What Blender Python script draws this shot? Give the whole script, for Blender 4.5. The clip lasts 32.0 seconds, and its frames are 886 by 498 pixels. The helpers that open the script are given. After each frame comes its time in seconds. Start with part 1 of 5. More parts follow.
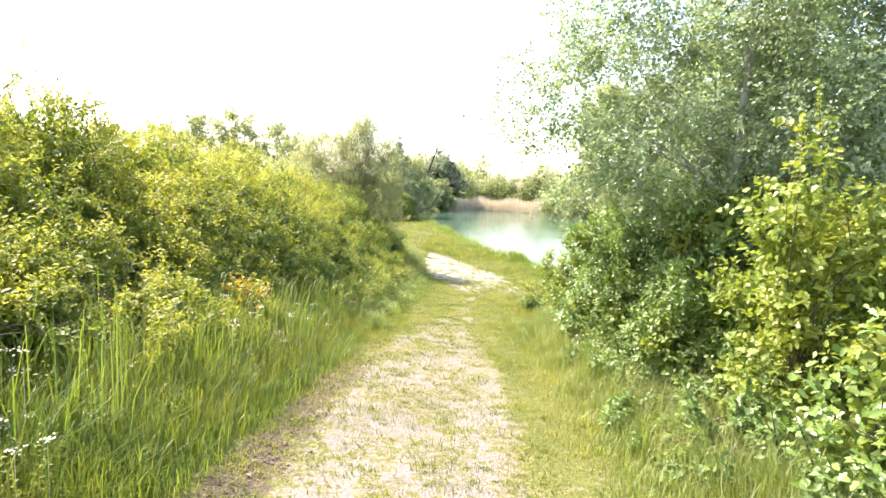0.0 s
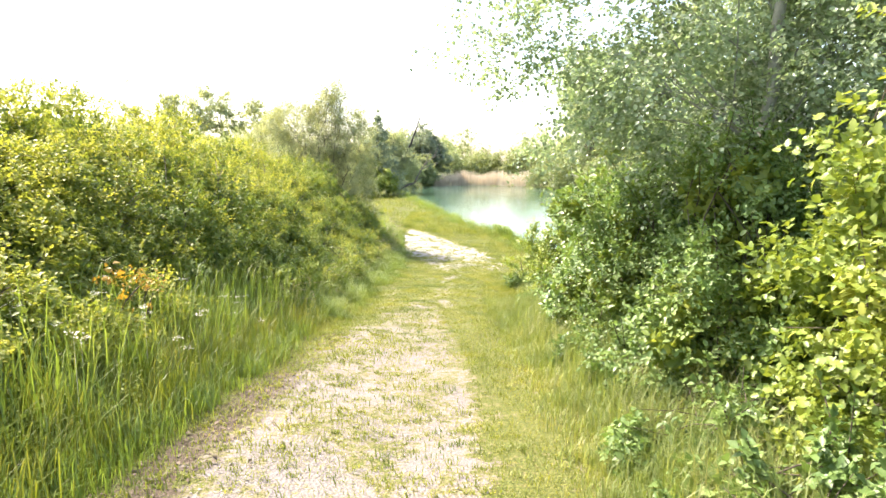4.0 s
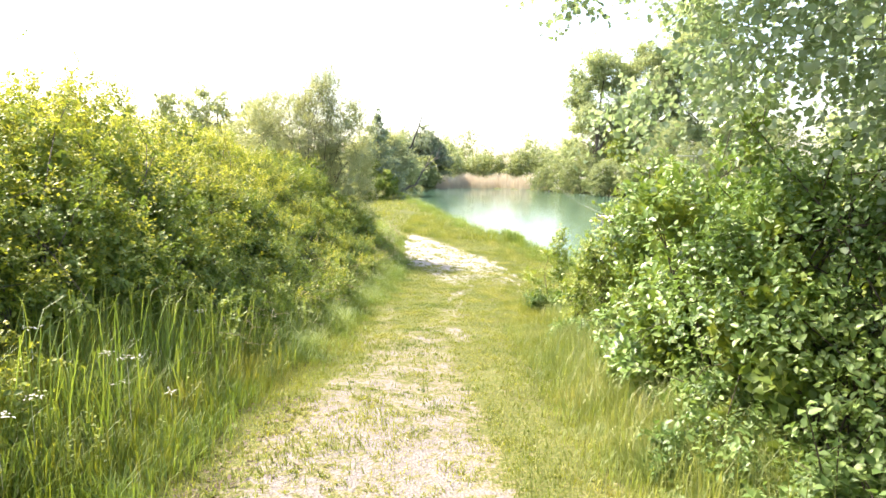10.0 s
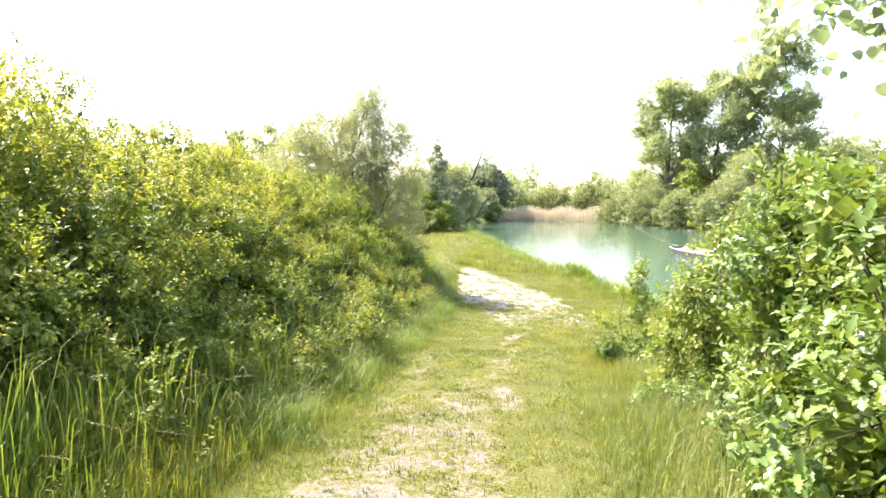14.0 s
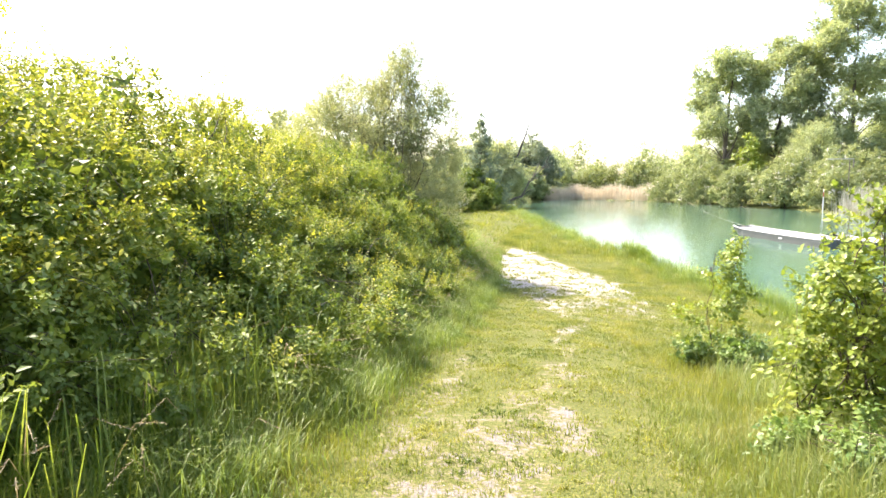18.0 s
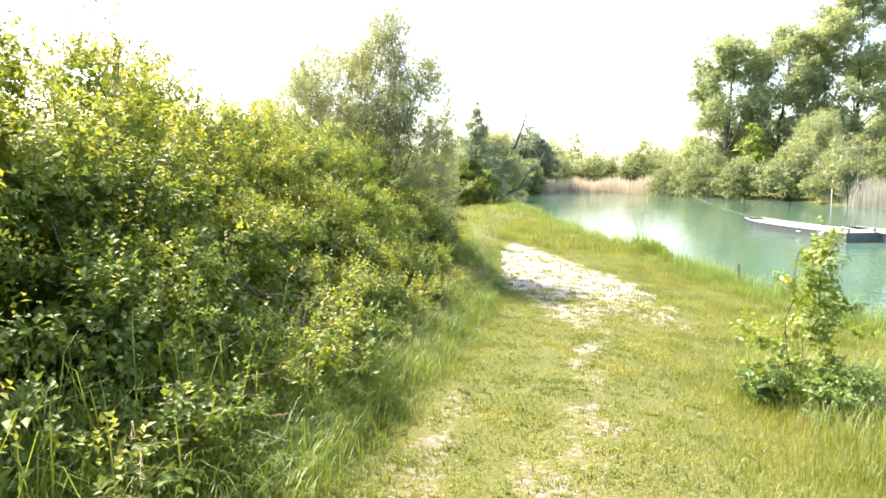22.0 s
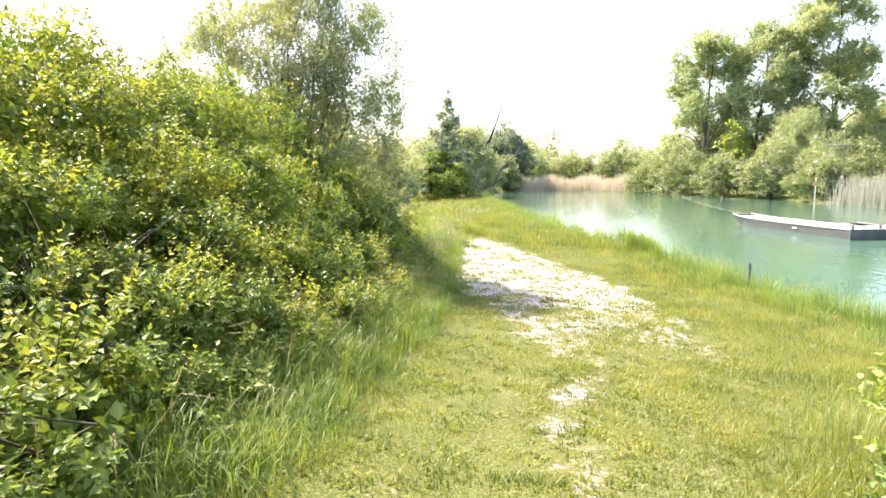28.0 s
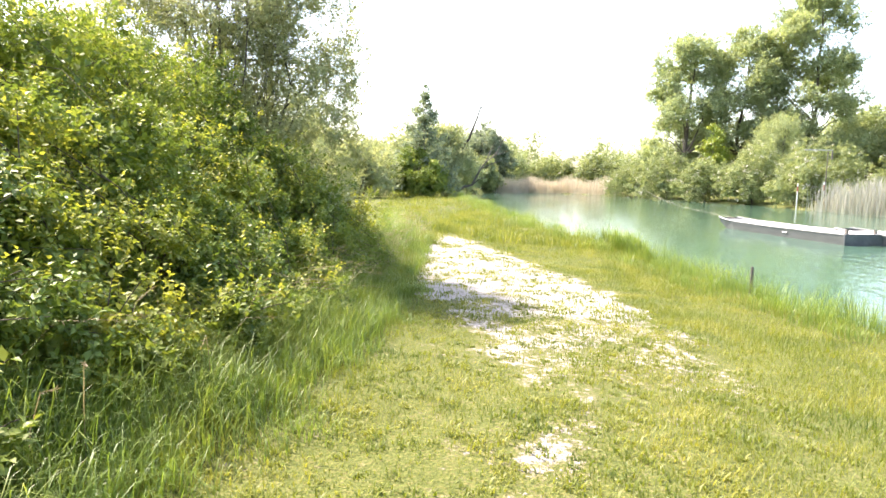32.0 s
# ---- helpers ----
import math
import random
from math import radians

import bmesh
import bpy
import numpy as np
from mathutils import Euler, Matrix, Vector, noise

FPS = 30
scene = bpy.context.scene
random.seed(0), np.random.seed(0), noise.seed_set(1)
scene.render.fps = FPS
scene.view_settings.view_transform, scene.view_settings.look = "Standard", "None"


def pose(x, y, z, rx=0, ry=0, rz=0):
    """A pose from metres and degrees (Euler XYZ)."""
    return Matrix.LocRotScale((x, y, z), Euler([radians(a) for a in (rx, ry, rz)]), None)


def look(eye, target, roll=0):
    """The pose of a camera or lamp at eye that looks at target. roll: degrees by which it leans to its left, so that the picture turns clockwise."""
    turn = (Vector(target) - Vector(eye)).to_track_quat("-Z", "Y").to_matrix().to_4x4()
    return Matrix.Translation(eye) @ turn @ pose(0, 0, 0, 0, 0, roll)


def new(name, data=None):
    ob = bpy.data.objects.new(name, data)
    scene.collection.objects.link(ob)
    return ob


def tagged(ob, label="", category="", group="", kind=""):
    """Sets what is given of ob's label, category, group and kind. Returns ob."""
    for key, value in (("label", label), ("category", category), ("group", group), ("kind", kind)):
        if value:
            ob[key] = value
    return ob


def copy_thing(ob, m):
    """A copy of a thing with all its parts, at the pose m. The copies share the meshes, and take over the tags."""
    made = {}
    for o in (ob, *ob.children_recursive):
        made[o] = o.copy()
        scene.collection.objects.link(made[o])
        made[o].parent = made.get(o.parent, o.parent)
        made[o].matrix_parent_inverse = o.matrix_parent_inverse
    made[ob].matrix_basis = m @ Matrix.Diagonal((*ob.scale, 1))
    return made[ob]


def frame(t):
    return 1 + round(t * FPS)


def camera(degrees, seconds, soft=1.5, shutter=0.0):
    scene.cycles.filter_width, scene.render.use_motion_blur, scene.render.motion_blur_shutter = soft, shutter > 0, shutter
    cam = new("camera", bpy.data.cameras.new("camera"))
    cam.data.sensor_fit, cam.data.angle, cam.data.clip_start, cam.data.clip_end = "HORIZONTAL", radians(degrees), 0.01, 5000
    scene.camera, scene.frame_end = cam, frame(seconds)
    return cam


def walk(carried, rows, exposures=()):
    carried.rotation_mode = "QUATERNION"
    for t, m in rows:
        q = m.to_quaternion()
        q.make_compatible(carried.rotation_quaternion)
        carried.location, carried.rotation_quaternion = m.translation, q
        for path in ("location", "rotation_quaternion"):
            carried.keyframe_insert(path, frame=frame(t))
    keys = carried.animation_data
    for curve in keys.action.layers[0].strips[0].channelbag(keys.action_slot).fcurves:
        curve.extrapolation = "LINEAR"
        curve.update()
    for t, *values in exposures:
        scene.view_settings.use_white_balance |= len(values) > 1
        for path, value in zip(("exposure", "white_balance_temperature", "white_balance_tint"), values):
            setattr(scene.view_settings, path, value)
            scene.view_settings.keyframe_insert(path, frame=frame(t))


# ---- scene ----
# The camera's walk along the grass path: seconds, eye, a point ahead, lean.
PATH = [
    (0, (0.000, 0.000, 3.149), (-0.069, 1.990, 2.956), 1.51),
    (0.5, (0.089, 0.111, 3.146), (0.053, 2.100, 2.942), 1.42),
    (1, (0.137, 0.217, 3.108), (0.128, 2.206, 2.894), 1.52),
    (1.5, (0.148, 0.454, 3.101), (0.137, 2.439, 2.863), 1.35),
    (2, (0.165, 0.723, 3.067), (0.153, 2.707, 2.812), 1.08),
    (2.5, (0.206, 0.988, 3.046), (0.190, 2.970, 2.779), 0.45),
    (3, (0.265, 1.261, 2.994), (0.242, 3.243, 2.727), 0.11),
    (3.5, (0.310, 1.518, 2.969), (0.282, 3.500, 2.701), -0.08),
    (5.5, (0.309, 2.346, 2.875), (0.282, 4.329, 2.616), 0.13),
    (6, (0.314, 2.565, 2.848), (0.282, 4.548, 2.594), 0.40),
    (6.5, (0.334, 2.797, 2.828), (0.297, 4.781, 2.573), 0.29),
    (7, (0.303, 3.009, 2.780), (0.269, 4.993, 2.531), 0.33),
    (7.5, (0.241, 3.233, 2.764), (0.213, 5.217, 2.508), 0.31),
    (8, (0.252, 3.513, 2.742), (0.220, 5.495, 2.477), 0.25),
    (8.5, (0.255, 3.814, 2.726), (0.222, 5.795, 2.453), 0.24),
    (9, (0.158, 4.099, 2.729), (0.139, 6.079, 2.453), 0.35),
    (9.5, (0.117, 4.412, 2.757), (0.093, 6.394, 2.489), 0.33),
    (10, (0.107, 4.694, 2.747), (0.077, 6.677, 2.489), 0.19),
    (10.5, (0.116, 4.954, 2.724), (0.082, 6.940, 2.484), 0.21),
    (11, (0.173, 5.208, 2.695), (0.131, 7.197, 2.489), 0.20),
    (11.5, (0.250, 5.503, 2.660), (0.186, 7.494, 2.486), 0.16),
    (12, (0.301, 5.813, 2.591), (0.204, 7.805, 2.436), 0.30),
    (12.5, (0.317, 6.183, 2.544), (0.191, 8.173, 2.389), 0.16),
    (13, (0.338, 6.551, 2.482), (0.173, 8.539, 2.332), 0.24),
    (13.5, (0.325, 6.880, 2.444), (0.122, 8.864, 2.295), 0.14),
    (14, (0.315, 7.101, 2.454), (0.082, 9.081, 2.304), -0.09),
    (14.5, (0.332, 7.317, 2.438), (0.068, 9.294, 2.292), -0.31),
    (16.5, (0.310, 8.305, 2.324), (-0.019, 10.270, 2.153), -0.45),
    (17, (0.241, 8.574, 2.287), (-0.108, 10.534, 2.099), -0.37),
    (17.5, (0.144, 8.914, 2.274), (-0.215, 10.870, 2.064), -0.32),
    (18, (0.134, 9.264, 2.215), (-0.239, 11.217, 2.004), -0.49),
    (18.5, (0.109, 9.596, 2.191), (-0.267, 11.548, 1.968), -0.59),
    (19, (0.051, 9.878, 2.181), (-0.324, 11.830, 1.955), -0.45),
    (19.5, (-0.001, 10.169, 2.172), (-0.377, 12.120, 1.941), -0.25),
    (20, (-0.048, 10.459, 2.134), (-0.424, 12.409, 1.903), -0.26),
    (20.5, (-0.081, 10.752, 2.100), (-0.459, 12.702, 1.870), -0.35),
    (21, (-0.116, 11.061, 2.079), (-0.490, 13.012, 1.848), -0.49),
    (21.5, (-0.141, 11.353, 2.030), (-0.509, 13.306, 1.802), -0.58),
    (22, (-0.176, 11.629, 2.001), (-0.537, 13.582, 1.772), -0.67),
    (22.5, (-0.147, 11.869, 1.964), (-0.510, 13.822, 1.735), -0.81),
    (23, (-0.111, 12.140, 1.930), (-0.469, 14.094, 1.698), -0.90),
    (23.5, (-0.105, 12.457, 1.882), (-0.455, 14.413, 1.649), -1.04),
    (24, (-0.121, 12.785, 1.849), (-0.465, 14.740, 1.612), -1.01),
    (24.5, (-0.173, 13.136, 1.774), (-0.512, 15.093, 1.541), -1.06),
    (25, (-0.182, 13.513, 1.736), (-0.519, 15.470, 1.500), -0.93),
    (25.5, (-0.172, 13.852, 1.695), (-0.506, 15.810, 1.464), -0.93),
    (27.5, (-0.129, 14.802, 1.542), (-0.414, 16.768, 1.310), -0.20),
    (28, (-0.108, 15.038, 1.501), (-0.395, 17.003, 1.269), -0.19),
    (28.5, (-0.083, 15.283, 1.473), (-0.371, 17.248, 1.240), -0.09),
    (29, (-0.069, 15.526, 1.424), (-0.355, 17.492, 1.193), -0.10),
    (29.5, (-0.073, 15.780, 1.389), (-0.355, 17.746, 1.155), 0.00),
    (30, (-0.069, 16.044, 1.348), (-0.347, 18.011, 1.113), 0.07),
    (30.5, (-0.053, 16.305, 1.300), (-0.331, 18.272, 1.068), 0.09),
    (31, (0.020, 16.547, 1.270), (-0.254, 18.515, 1.037), 0.36),
    (31.5, (0.008, 16.768, 1.218), (-0.250, 18.738, 0.992), 0.67),
    (32, (0.000, 16.983, 1.168), (-0.222, 18.957, 0.942), 1.02),
]
cam = camera(70.63, 32.0, soft=1.55)
walk(cam, [(t, look(eye, ahead, lean)) for t, eye, ahead, lean in PATH], exposures=[(0.0, 2.1, 7000, 17), (32.0, 2.1, 7000, 17)])

# ---------------------------------------------------------------- light
SUN_FROM = Vector((-0.68, 0.40, 1.12)).normalized()
world = bpy.data.worlds.new("daylight")
scene.world = world
world.use_nodes = True
wn, wl = world.node_tree.nodes, world.node_tree.links
sky = wn.new("ShaderNodeTexSky")
sky.sky_type, sky.sun_disc = "NISHITA", False
sky.sun_elevation = math.asin(SUN_FROM.z)
sky.sun_rotation = math.atan2(SUN_FROM.x, SUN_FROM.y)
sky.air_density, sky.dust_density, sky.ozone_density = 1.0, 2.3, 0.8
wl.new(sky.outputs[0], wn["Background"].inputs[0])
wn["Background"].inputs[1].default_value = 0.15
sun = new("sun", bpy.data.lights.new("sun", "SUN"))
sun.data.energy, sun.data.angle, sun.data.color = 3.4, radians(0.6), (1.0, 0.95, 0.86)
sun.matrix_world = look(SUN_FROM * 50, (0, 0, 0))

# ---------------------------------------------------------------- plan
WATER = -1.12


def table(v, xs, ys):
    return np.interp(v, xs, ys)


def smooth(e0, e1, v):
    s = np.clip((v - e0) / (e1 - e0), 0.0, 1.0)
    return s * s * (3.0 - 2.0 * s)


ALONG_Y = (-60, -20, -4, 0, 12, 16, 20, 24, 28, 32, 36, 45, 100, 160)
ALONG_Z = (3.5, 3.2, 2.02, 1.59, 0.29, -0.14, -0.47, -0.67, -0.75, -0.66, -0.52, -0.5, -0.5, -0.4)
NEAR_Y = (-60, -5, 0, 10, 18, 24, 27, 30, 33, 36.5, 41, 55, 75, 89, 100, 112, 122, 130)
NEAR_X = (13, 9.5, 9, 8.3, 7.4, 6.6, 6.0, 5.1, 4.2, 3.1, 1.6, -0.9, -4.6, -7.2, -7.5, -6, -3, 3)
FAR_Y = (-60, 20, 60, 75, 85, 95, 115, 124, 130)
FAR_X = (60, 34, 26, 25.2, 23.8, 20, 15, 6, 3)


def hump(x, y):
    """A soft unevenness of the ground."""
    return 0.03 * np.sin(1.7 * x + 0.6 * y) * np.cos(0.9 * y - 0.5 * x) + 0.015 * np.sin(4.1 * x - 2.3 * y)


def land(x, y):
    """Height of the ground: the path's slope, its fall to the side, and the banks of the pond."""
    base = table(y, ALONG_Y, ALONG_Z) - 0.033 * np.clip(x, -4, 6) + hump(x, y)
    base = base + 0.35 * smooth(-1.9, -4.0, x) * smooth(45, 30, y)
    wet = np.minimum(x - table(y, NEAR_Y, NEAR_X), table(y, FAR_Y, FAR_X) - x)
    wet = np.where(y > 130, -5.0, wet)
    over = x - table(y, FAR_Y, FAR_X)
    base = np.where(over > -2, WATER + 0.12 + 0.5 * smooth(2, 14, over), base)
    k = smooth(-1.3, 0.7, wet)
    return base * (1 - k) + (WATER - 0.7) * k


def bare(x, y):
    """How far the soil shows through: the gravel track, the thin trodden line, the sandy patch."""
    left = table(y, (-5, 4, 7, 11, 14, 18), (-1.35, -1.5, -1.75, -1.6, -1.2, -0.6))
    right = table(y, (-5, 4, 8, 12, 14, 18), (0.85, 0.85, 0.78, 0.5, 0.35, 0.1))
    track = smooth(-0.1, 0.45, np.minimum(x - left, right - x)) * table(y, (9, 13, 17, 21), (1.0, 0.85, 0.55, 0.0))
    line = smooth(0.42, 0.12, np.abs(x - table(y, (12, 16, 20, 23), (0.2, 0.12, 0.22, 0.6)) - 0.09 * np.sin(2.7 * y) - 0.05 * np.sin(6.3 * y))) * table(y, (11, 14, 22, 25), (0.0, 1.0, 0.9, 0.3)) * (0.8 + 0.16 * np.sin(5.1 * y + 4 * x + 2 * np.sin(1.9 * y)) + 0.16 * np.sin(2.3 * y - 6 * x) + 0.12 * np.sin(11 * y + 3 * x))
    side = smooth(0.5, 0.1, np.abs(x + 1.15)) * table(y, (11, 14, 18, 21), (0.0, 0.78, 0.72, 0.0))
    sl = table(y, (20.5, 23.0, 25.4, 27.5, 31, 35.4), (0.1, -0.3, -1.1, -1.9, -2.3, -2.5))
    sr = table(y, (22.5, 26, 28.3, 30.7, 33, 35.5), (2.6, 2.3, 1.8, 0.8, -0.3, -1.6))
    sand = (1 + 0.16 * np.sin(3.3 * x + 2 * np.sin(2.1 * y)) * np.sin(2.9 * y + 1.3 * x)) * smooth(-0.2, 0.4, np.minimum(x - sl, sr - x) + 0.12 * np.sin(4.1 * y) + 0.1 * np.sin(9 * y + 3 * x)) * table(y, (20.0, 21.5, 23, 25.6, 27.0, 34.6, 35.8), (0.0, 0.5, 0.76, 0.92, 1.2, 1.2, 0.0))
    worn = 0.42 * smooth(-2.0, -1.5, x) * smooth(2.0, 1.3, x) * smooth(29, 24, y)
    return np.maximum.reduce([track, line, side, sand, worn])


# ---------------------------------------------------------------- mesh helpers
def mesh_from(name, verts, faces, material, shade=False):
    """A mesh from an array of points and an array of faces with equal corners."""
    me = bpy.data.meshes.new(name)
    verts, faces = np.asarray(verts, np.float32), np.asarray(faces, np.int32)
    n, k = faces.shape
    me.vertices.add(len(verts))
    me.vertices.foreach_set("co", verts.ravel())
    me.loops.add(n * k)
    me.loops.foreach_set("vertex_index", faces.ravel())
    me.polygons.add(n)
    me.polygons.foreach_set("loop_start", np.arange(n, dtype=np.int32) * k)
    if shade:
        me.polygons.foreach_set("use_smooth", np.ones(n, bool))
    me.update(calc_edges=True)
    me.materials.append(material)
    return me


def mesh_part(name, verts, faces, material, parent=None, label="", shade=False):
    ob = new(name, mesh_from(name, verts, faces, material, shade))
    ob.parent = parent
    return tagged(ob, label)


def part(name, bm, material, parent=None, label="", shade=False):
    me = bpy.data.meshes.new(name)
    if shade:
        for f in bm.faces:
            f.smooth = True
    bm.to_mesh(me)
    bm.free()
    me.materials.append(material)
    ob = new(name, me)
    ob.parent = parent
    return tagged(ob, label)


def empty(name, x, y, z, label, category, group="", kind=""):
    ob = new(name)
    ob.location = (x, y, z)
    return tagged(ob, label, category, group, kind)


def unit(v):
    return v / np.maximum(np.linalg.norm(v, axis=-1, keepdims=True), 1e-9)


def rand_dirs(rng, n):
    return unit(rng.normal(size=(n, 3)))


def leaf_geo(P, D, N, L, W, fine=True, fold=0.22, curl=0.1):
    """Leaves with a folded midrib: base, direction, face normal, length and width."""
    n = len(P)
    D = unit(D)
    S = unit(np.cross(D, N))
    N = np.cross(S, D)
    L, W = np.broadcast_to(L, n)[:, None], np.broadcast_to(W, n)[:, None]
    up = N * W * fold
    tip = P + D * L - N * L * curl
    if fine:
        a, b = P + D * L * 0.22 + up * 0.8, P + D * L * 0.62 + up - N * L * curl * 0.3
        V = np.stack([P, a - S * W * 0.44, b - S * W * 0.46, tip, b + S * W * 0.46, a + S * W * 0.44], 1)
        F = np.array([[0, 3, 2, 1], [0, 5, 4, 3]])
        return V.reshape(-1, 3), (np.arange(n)[:, None, None] * 6 + F).reshape(-1, 4)
    a = P + D * L * 0.42 + up
    V = np.stack([P, a - S * W * 0.5, tip, a + S * W * 0.5], 1)
    F = np.array([[0, 2, 1], [0, 3, 2]])
    return V.reshape(-1, 3), (np.arange(n)[:, None, None] * 4 + F).reshape(-1, 3)


OAK_EDGE = ((0.2, 0.2), (0.12, 0.33), (0.31, 0.48), (0.18, 0.6), (0.25, 0.78))
MAPLE_EDGE = ((0.34, 0.06), (0.24, 0.24), (0.5, 0.42), (0.24, 0.48), (0.26, 0.74))


def lobed_geo(P, D, N, L, edge):
    """Lobed leaves of maple or oak: a fan round the midrib, folded along it and drooping at the tip."""
    n = len(P)
    D = unit(D)
    S = unit(np.cross(D, N))
    N = np.cross(S, D)
    L = np.broadcast_to(L, n)[:, None]
    ring = [(0.0, 0.0)] + [(-s, d) for s, d in edge] + [(0.0, 1.0)] + [(s, d) for s, d in reversed(edge)]
    V = [P + D * L * 0.42]
    for s, d in ring:
        V.append(P + D * L * d + S * L * s + N * L * (0.3 * abs(s) - 0.16 * (d - 0.42) ** 2))
    m = len(ring)
    F = np.array([[0, 1 + i, 1 + (i + 1) % m] for i in range(m)])
    V = np.stack(V, 1)
    return V.reshape(-1, 3), (np.arange(n)[:, None, None] * (m + 1) + F).reshape(-1, 3)


def blade_geo(P, D, lean, H, W):
    """Grass blades: three tiers, tapered, bent towards lean."""
    n = len(P)
    S = unit(np.cross(D, [0, 0, 1.0]) + 1e-6)
    H, W = np.broadcast_to(H, n)[:, None], np.broadcast_to(W, n)[:, None]
    up = np.array([0, 0, 1.0])
    lean = np.broadcast_to(lean, n)[:, None]
    m1 = P + up * H * 0.5 + D * H * lean * 0.22
    m2 = P + up * H * (0.86 - 0.12 * lean) + D * H * lean * 0.62
    tip = P + up * H * (1.0 - 0.35 * lean) + D * H * lean * 1.1
    V = np.stack([P - S * W * 0.5, P + S * W * 0.5, m1 - S * W * 0.42, m1 + S * W * 0.42, m2 - S * W * 0.25, m2 + S * W * 0.25, tip], 1)
    F = np.array([[0, 1, 3], [0, 3, 2], [2, 3, 5], [2, 5, 4], [4, 5, 6]])
    return V.reshape(-1, 3), (np.arange(n)[:, None, None] * 7 + F).reshape(-1, 3)


def short_geo(P, D, lean, H, W):
    """Short blades of one bent spike."""
    n = len(P)
    S = unit(np.cross(D, [0, 0, 1.0]) + 1e-6)
    H, W = np.broadcast_to(H, n)[:, None], np.broadcast_to(W, n)[:, None]
    lean = np.broadcast_to(lean, n)[:, None]
    m1 = P + np.array([0, 0, 1.0]) * H * 0.6 + D * H * lean * 0.3
    tip = P + np.array([0, 0, 1.0]) * H * (1.0 - 0.3 * lean) + D * H * lean
    V = np.stack([P - S * W * 0.5, P + S * W * 0.5, m1 - S * W * 0.4, m1 + S * W * 0.4, tip], 1)
    F = np.array([[0, 1, 3], [0, 3, 2], [2, 3, 4]])
    return V.reshape(-1, 3), (np.arange(n)[:, None, None] * 5 + F).reshape(-1, 3)


def tubes(paths, sides=6):
    """Tapered tubes: each path an (n, 4) array of x, y, z, radius."""
    VV, FF, base = [], [], 0
    for path in paths:
        path = np.asarray(path, float)
        n = len(path)
        T = np.gradient(path[:, :3], axis=0)
        T = unit(T)
        A = unit(np.cross(T, np.array([0.31, 0.9, 0.2])))
        B = np.cross(T, A)
        ang = np.arange(sides) * 2 * math.pi / sides
        ring = path[:, None, :3] + path[:, None, 3:] * (np.cos(ang)[None, :, None] * A[:, None] + np.sin(ang)[None, :, None] * B[:, None])
        VV.append(ring.reshape(-1, 3))
        i, j = np.meshgrid(np.arange(n - 1), np.arange(sides), indexing="ij")
        j2 = (j + 1) % sides
        FF.append(np.stack([i * sides + j, i * sides + j2, (i + 1) * sides + j2, (i + 1) * sides + j], -1).reshape(-1, 4) + base)
        base += n * sides
    return np.concatenate(VV), np.concatenate(FF)


def bent(rng, a, b, r0, r1, n=7, wobble=0.06):
    """A wandering path from a to b, thinning from r0 to r1."""
    a, b = np.asarray(a, float), np.asarray(b, float)
    s = np.linspace(0, 1, n)
    far = np.linalg.norm(b - a)
    off = np.cumsum(rng.normal(size=(n, 3)), 0) * wobble * far / math.sqrt(n)
    off -= s[:, None] * off[-1]
    off -= off[0] * (1 - s[:, None])
    sag = np.array([0, 0, 1.0]) * (np.sin(s * math.pi) * 0.07 * far)[:, None]
    return np.c_[a + (b - a) * s[:, None] + off + sag, r0 + (r1 - r0) * s]


def lobe_points(rng, lobes, n, shell=0.55, gap=3.2, hole=-0.75, under=-1.0, rear=0.0):
    """Points in the outer shell of ellipsoid lobes (x, y, z, rx, ry, rz), with the outward direction; shares by surface."""
    lobes = np.asarray(lobes, float)
    share = (lobes[:, 3] * lobes[:, 4] + lobes[:, 3] * lobes[:, 5] + lobes[:, 4] * lobes[:, 5])
    want = n
    n = int(n * (1.9 if hole < -0.5 else 2.6) * (1.7 if under > -0.9 else 1.0))
    which = rng.choice(len(lobes), size=n, p=share / share.sum())
    d = rand_dirs(rng, n)
    r = (shell + (1 - shell) * rng.random(n) ** 0.6)[:, None]
    lo = lobes[which]
    wob = 1 + 0.16 * np.sin(d[:, :1] * 5 + which[:, None]) + 0.12 * np.sin(d[:, 2:] * 7 + 2 * which[:, None])
    P, out = lo[:, :3] + d * r * wob * lo[:, 3:], unit(d / lo[:, 3:])
    g = gap / max(0.3, float(np.median(lobes[:, 3])))
    q = np.sin(P[:, 0] * g + 1.3 * np.sin(P[:, 2] * g * 0.8)) + np.sin(P[:, 1] * g * 1.1 + 1.1 * np.sin(P[:, 0] * g * 0.9)) + np.sin(P[:, 2] * g * 1.2 + which)
    keep = (q > hole) & (d[:, 2] > under + 0.25 * np.sin(d[:, 0] * 6 + which))
    if rear:
        keep &= (d[:, 0] > -0.3) | (rng.random(n) > rear)
    # leaves deep inside a neighbouring lobe are left out
    for i, lo in enumerate(lobes):
        keep &= (which == i) | (np.linalg.norm((P - lo[:3]) / lo[3:], axis=1) > 0.72)
    return P[keep][:want], out[keep][:want]


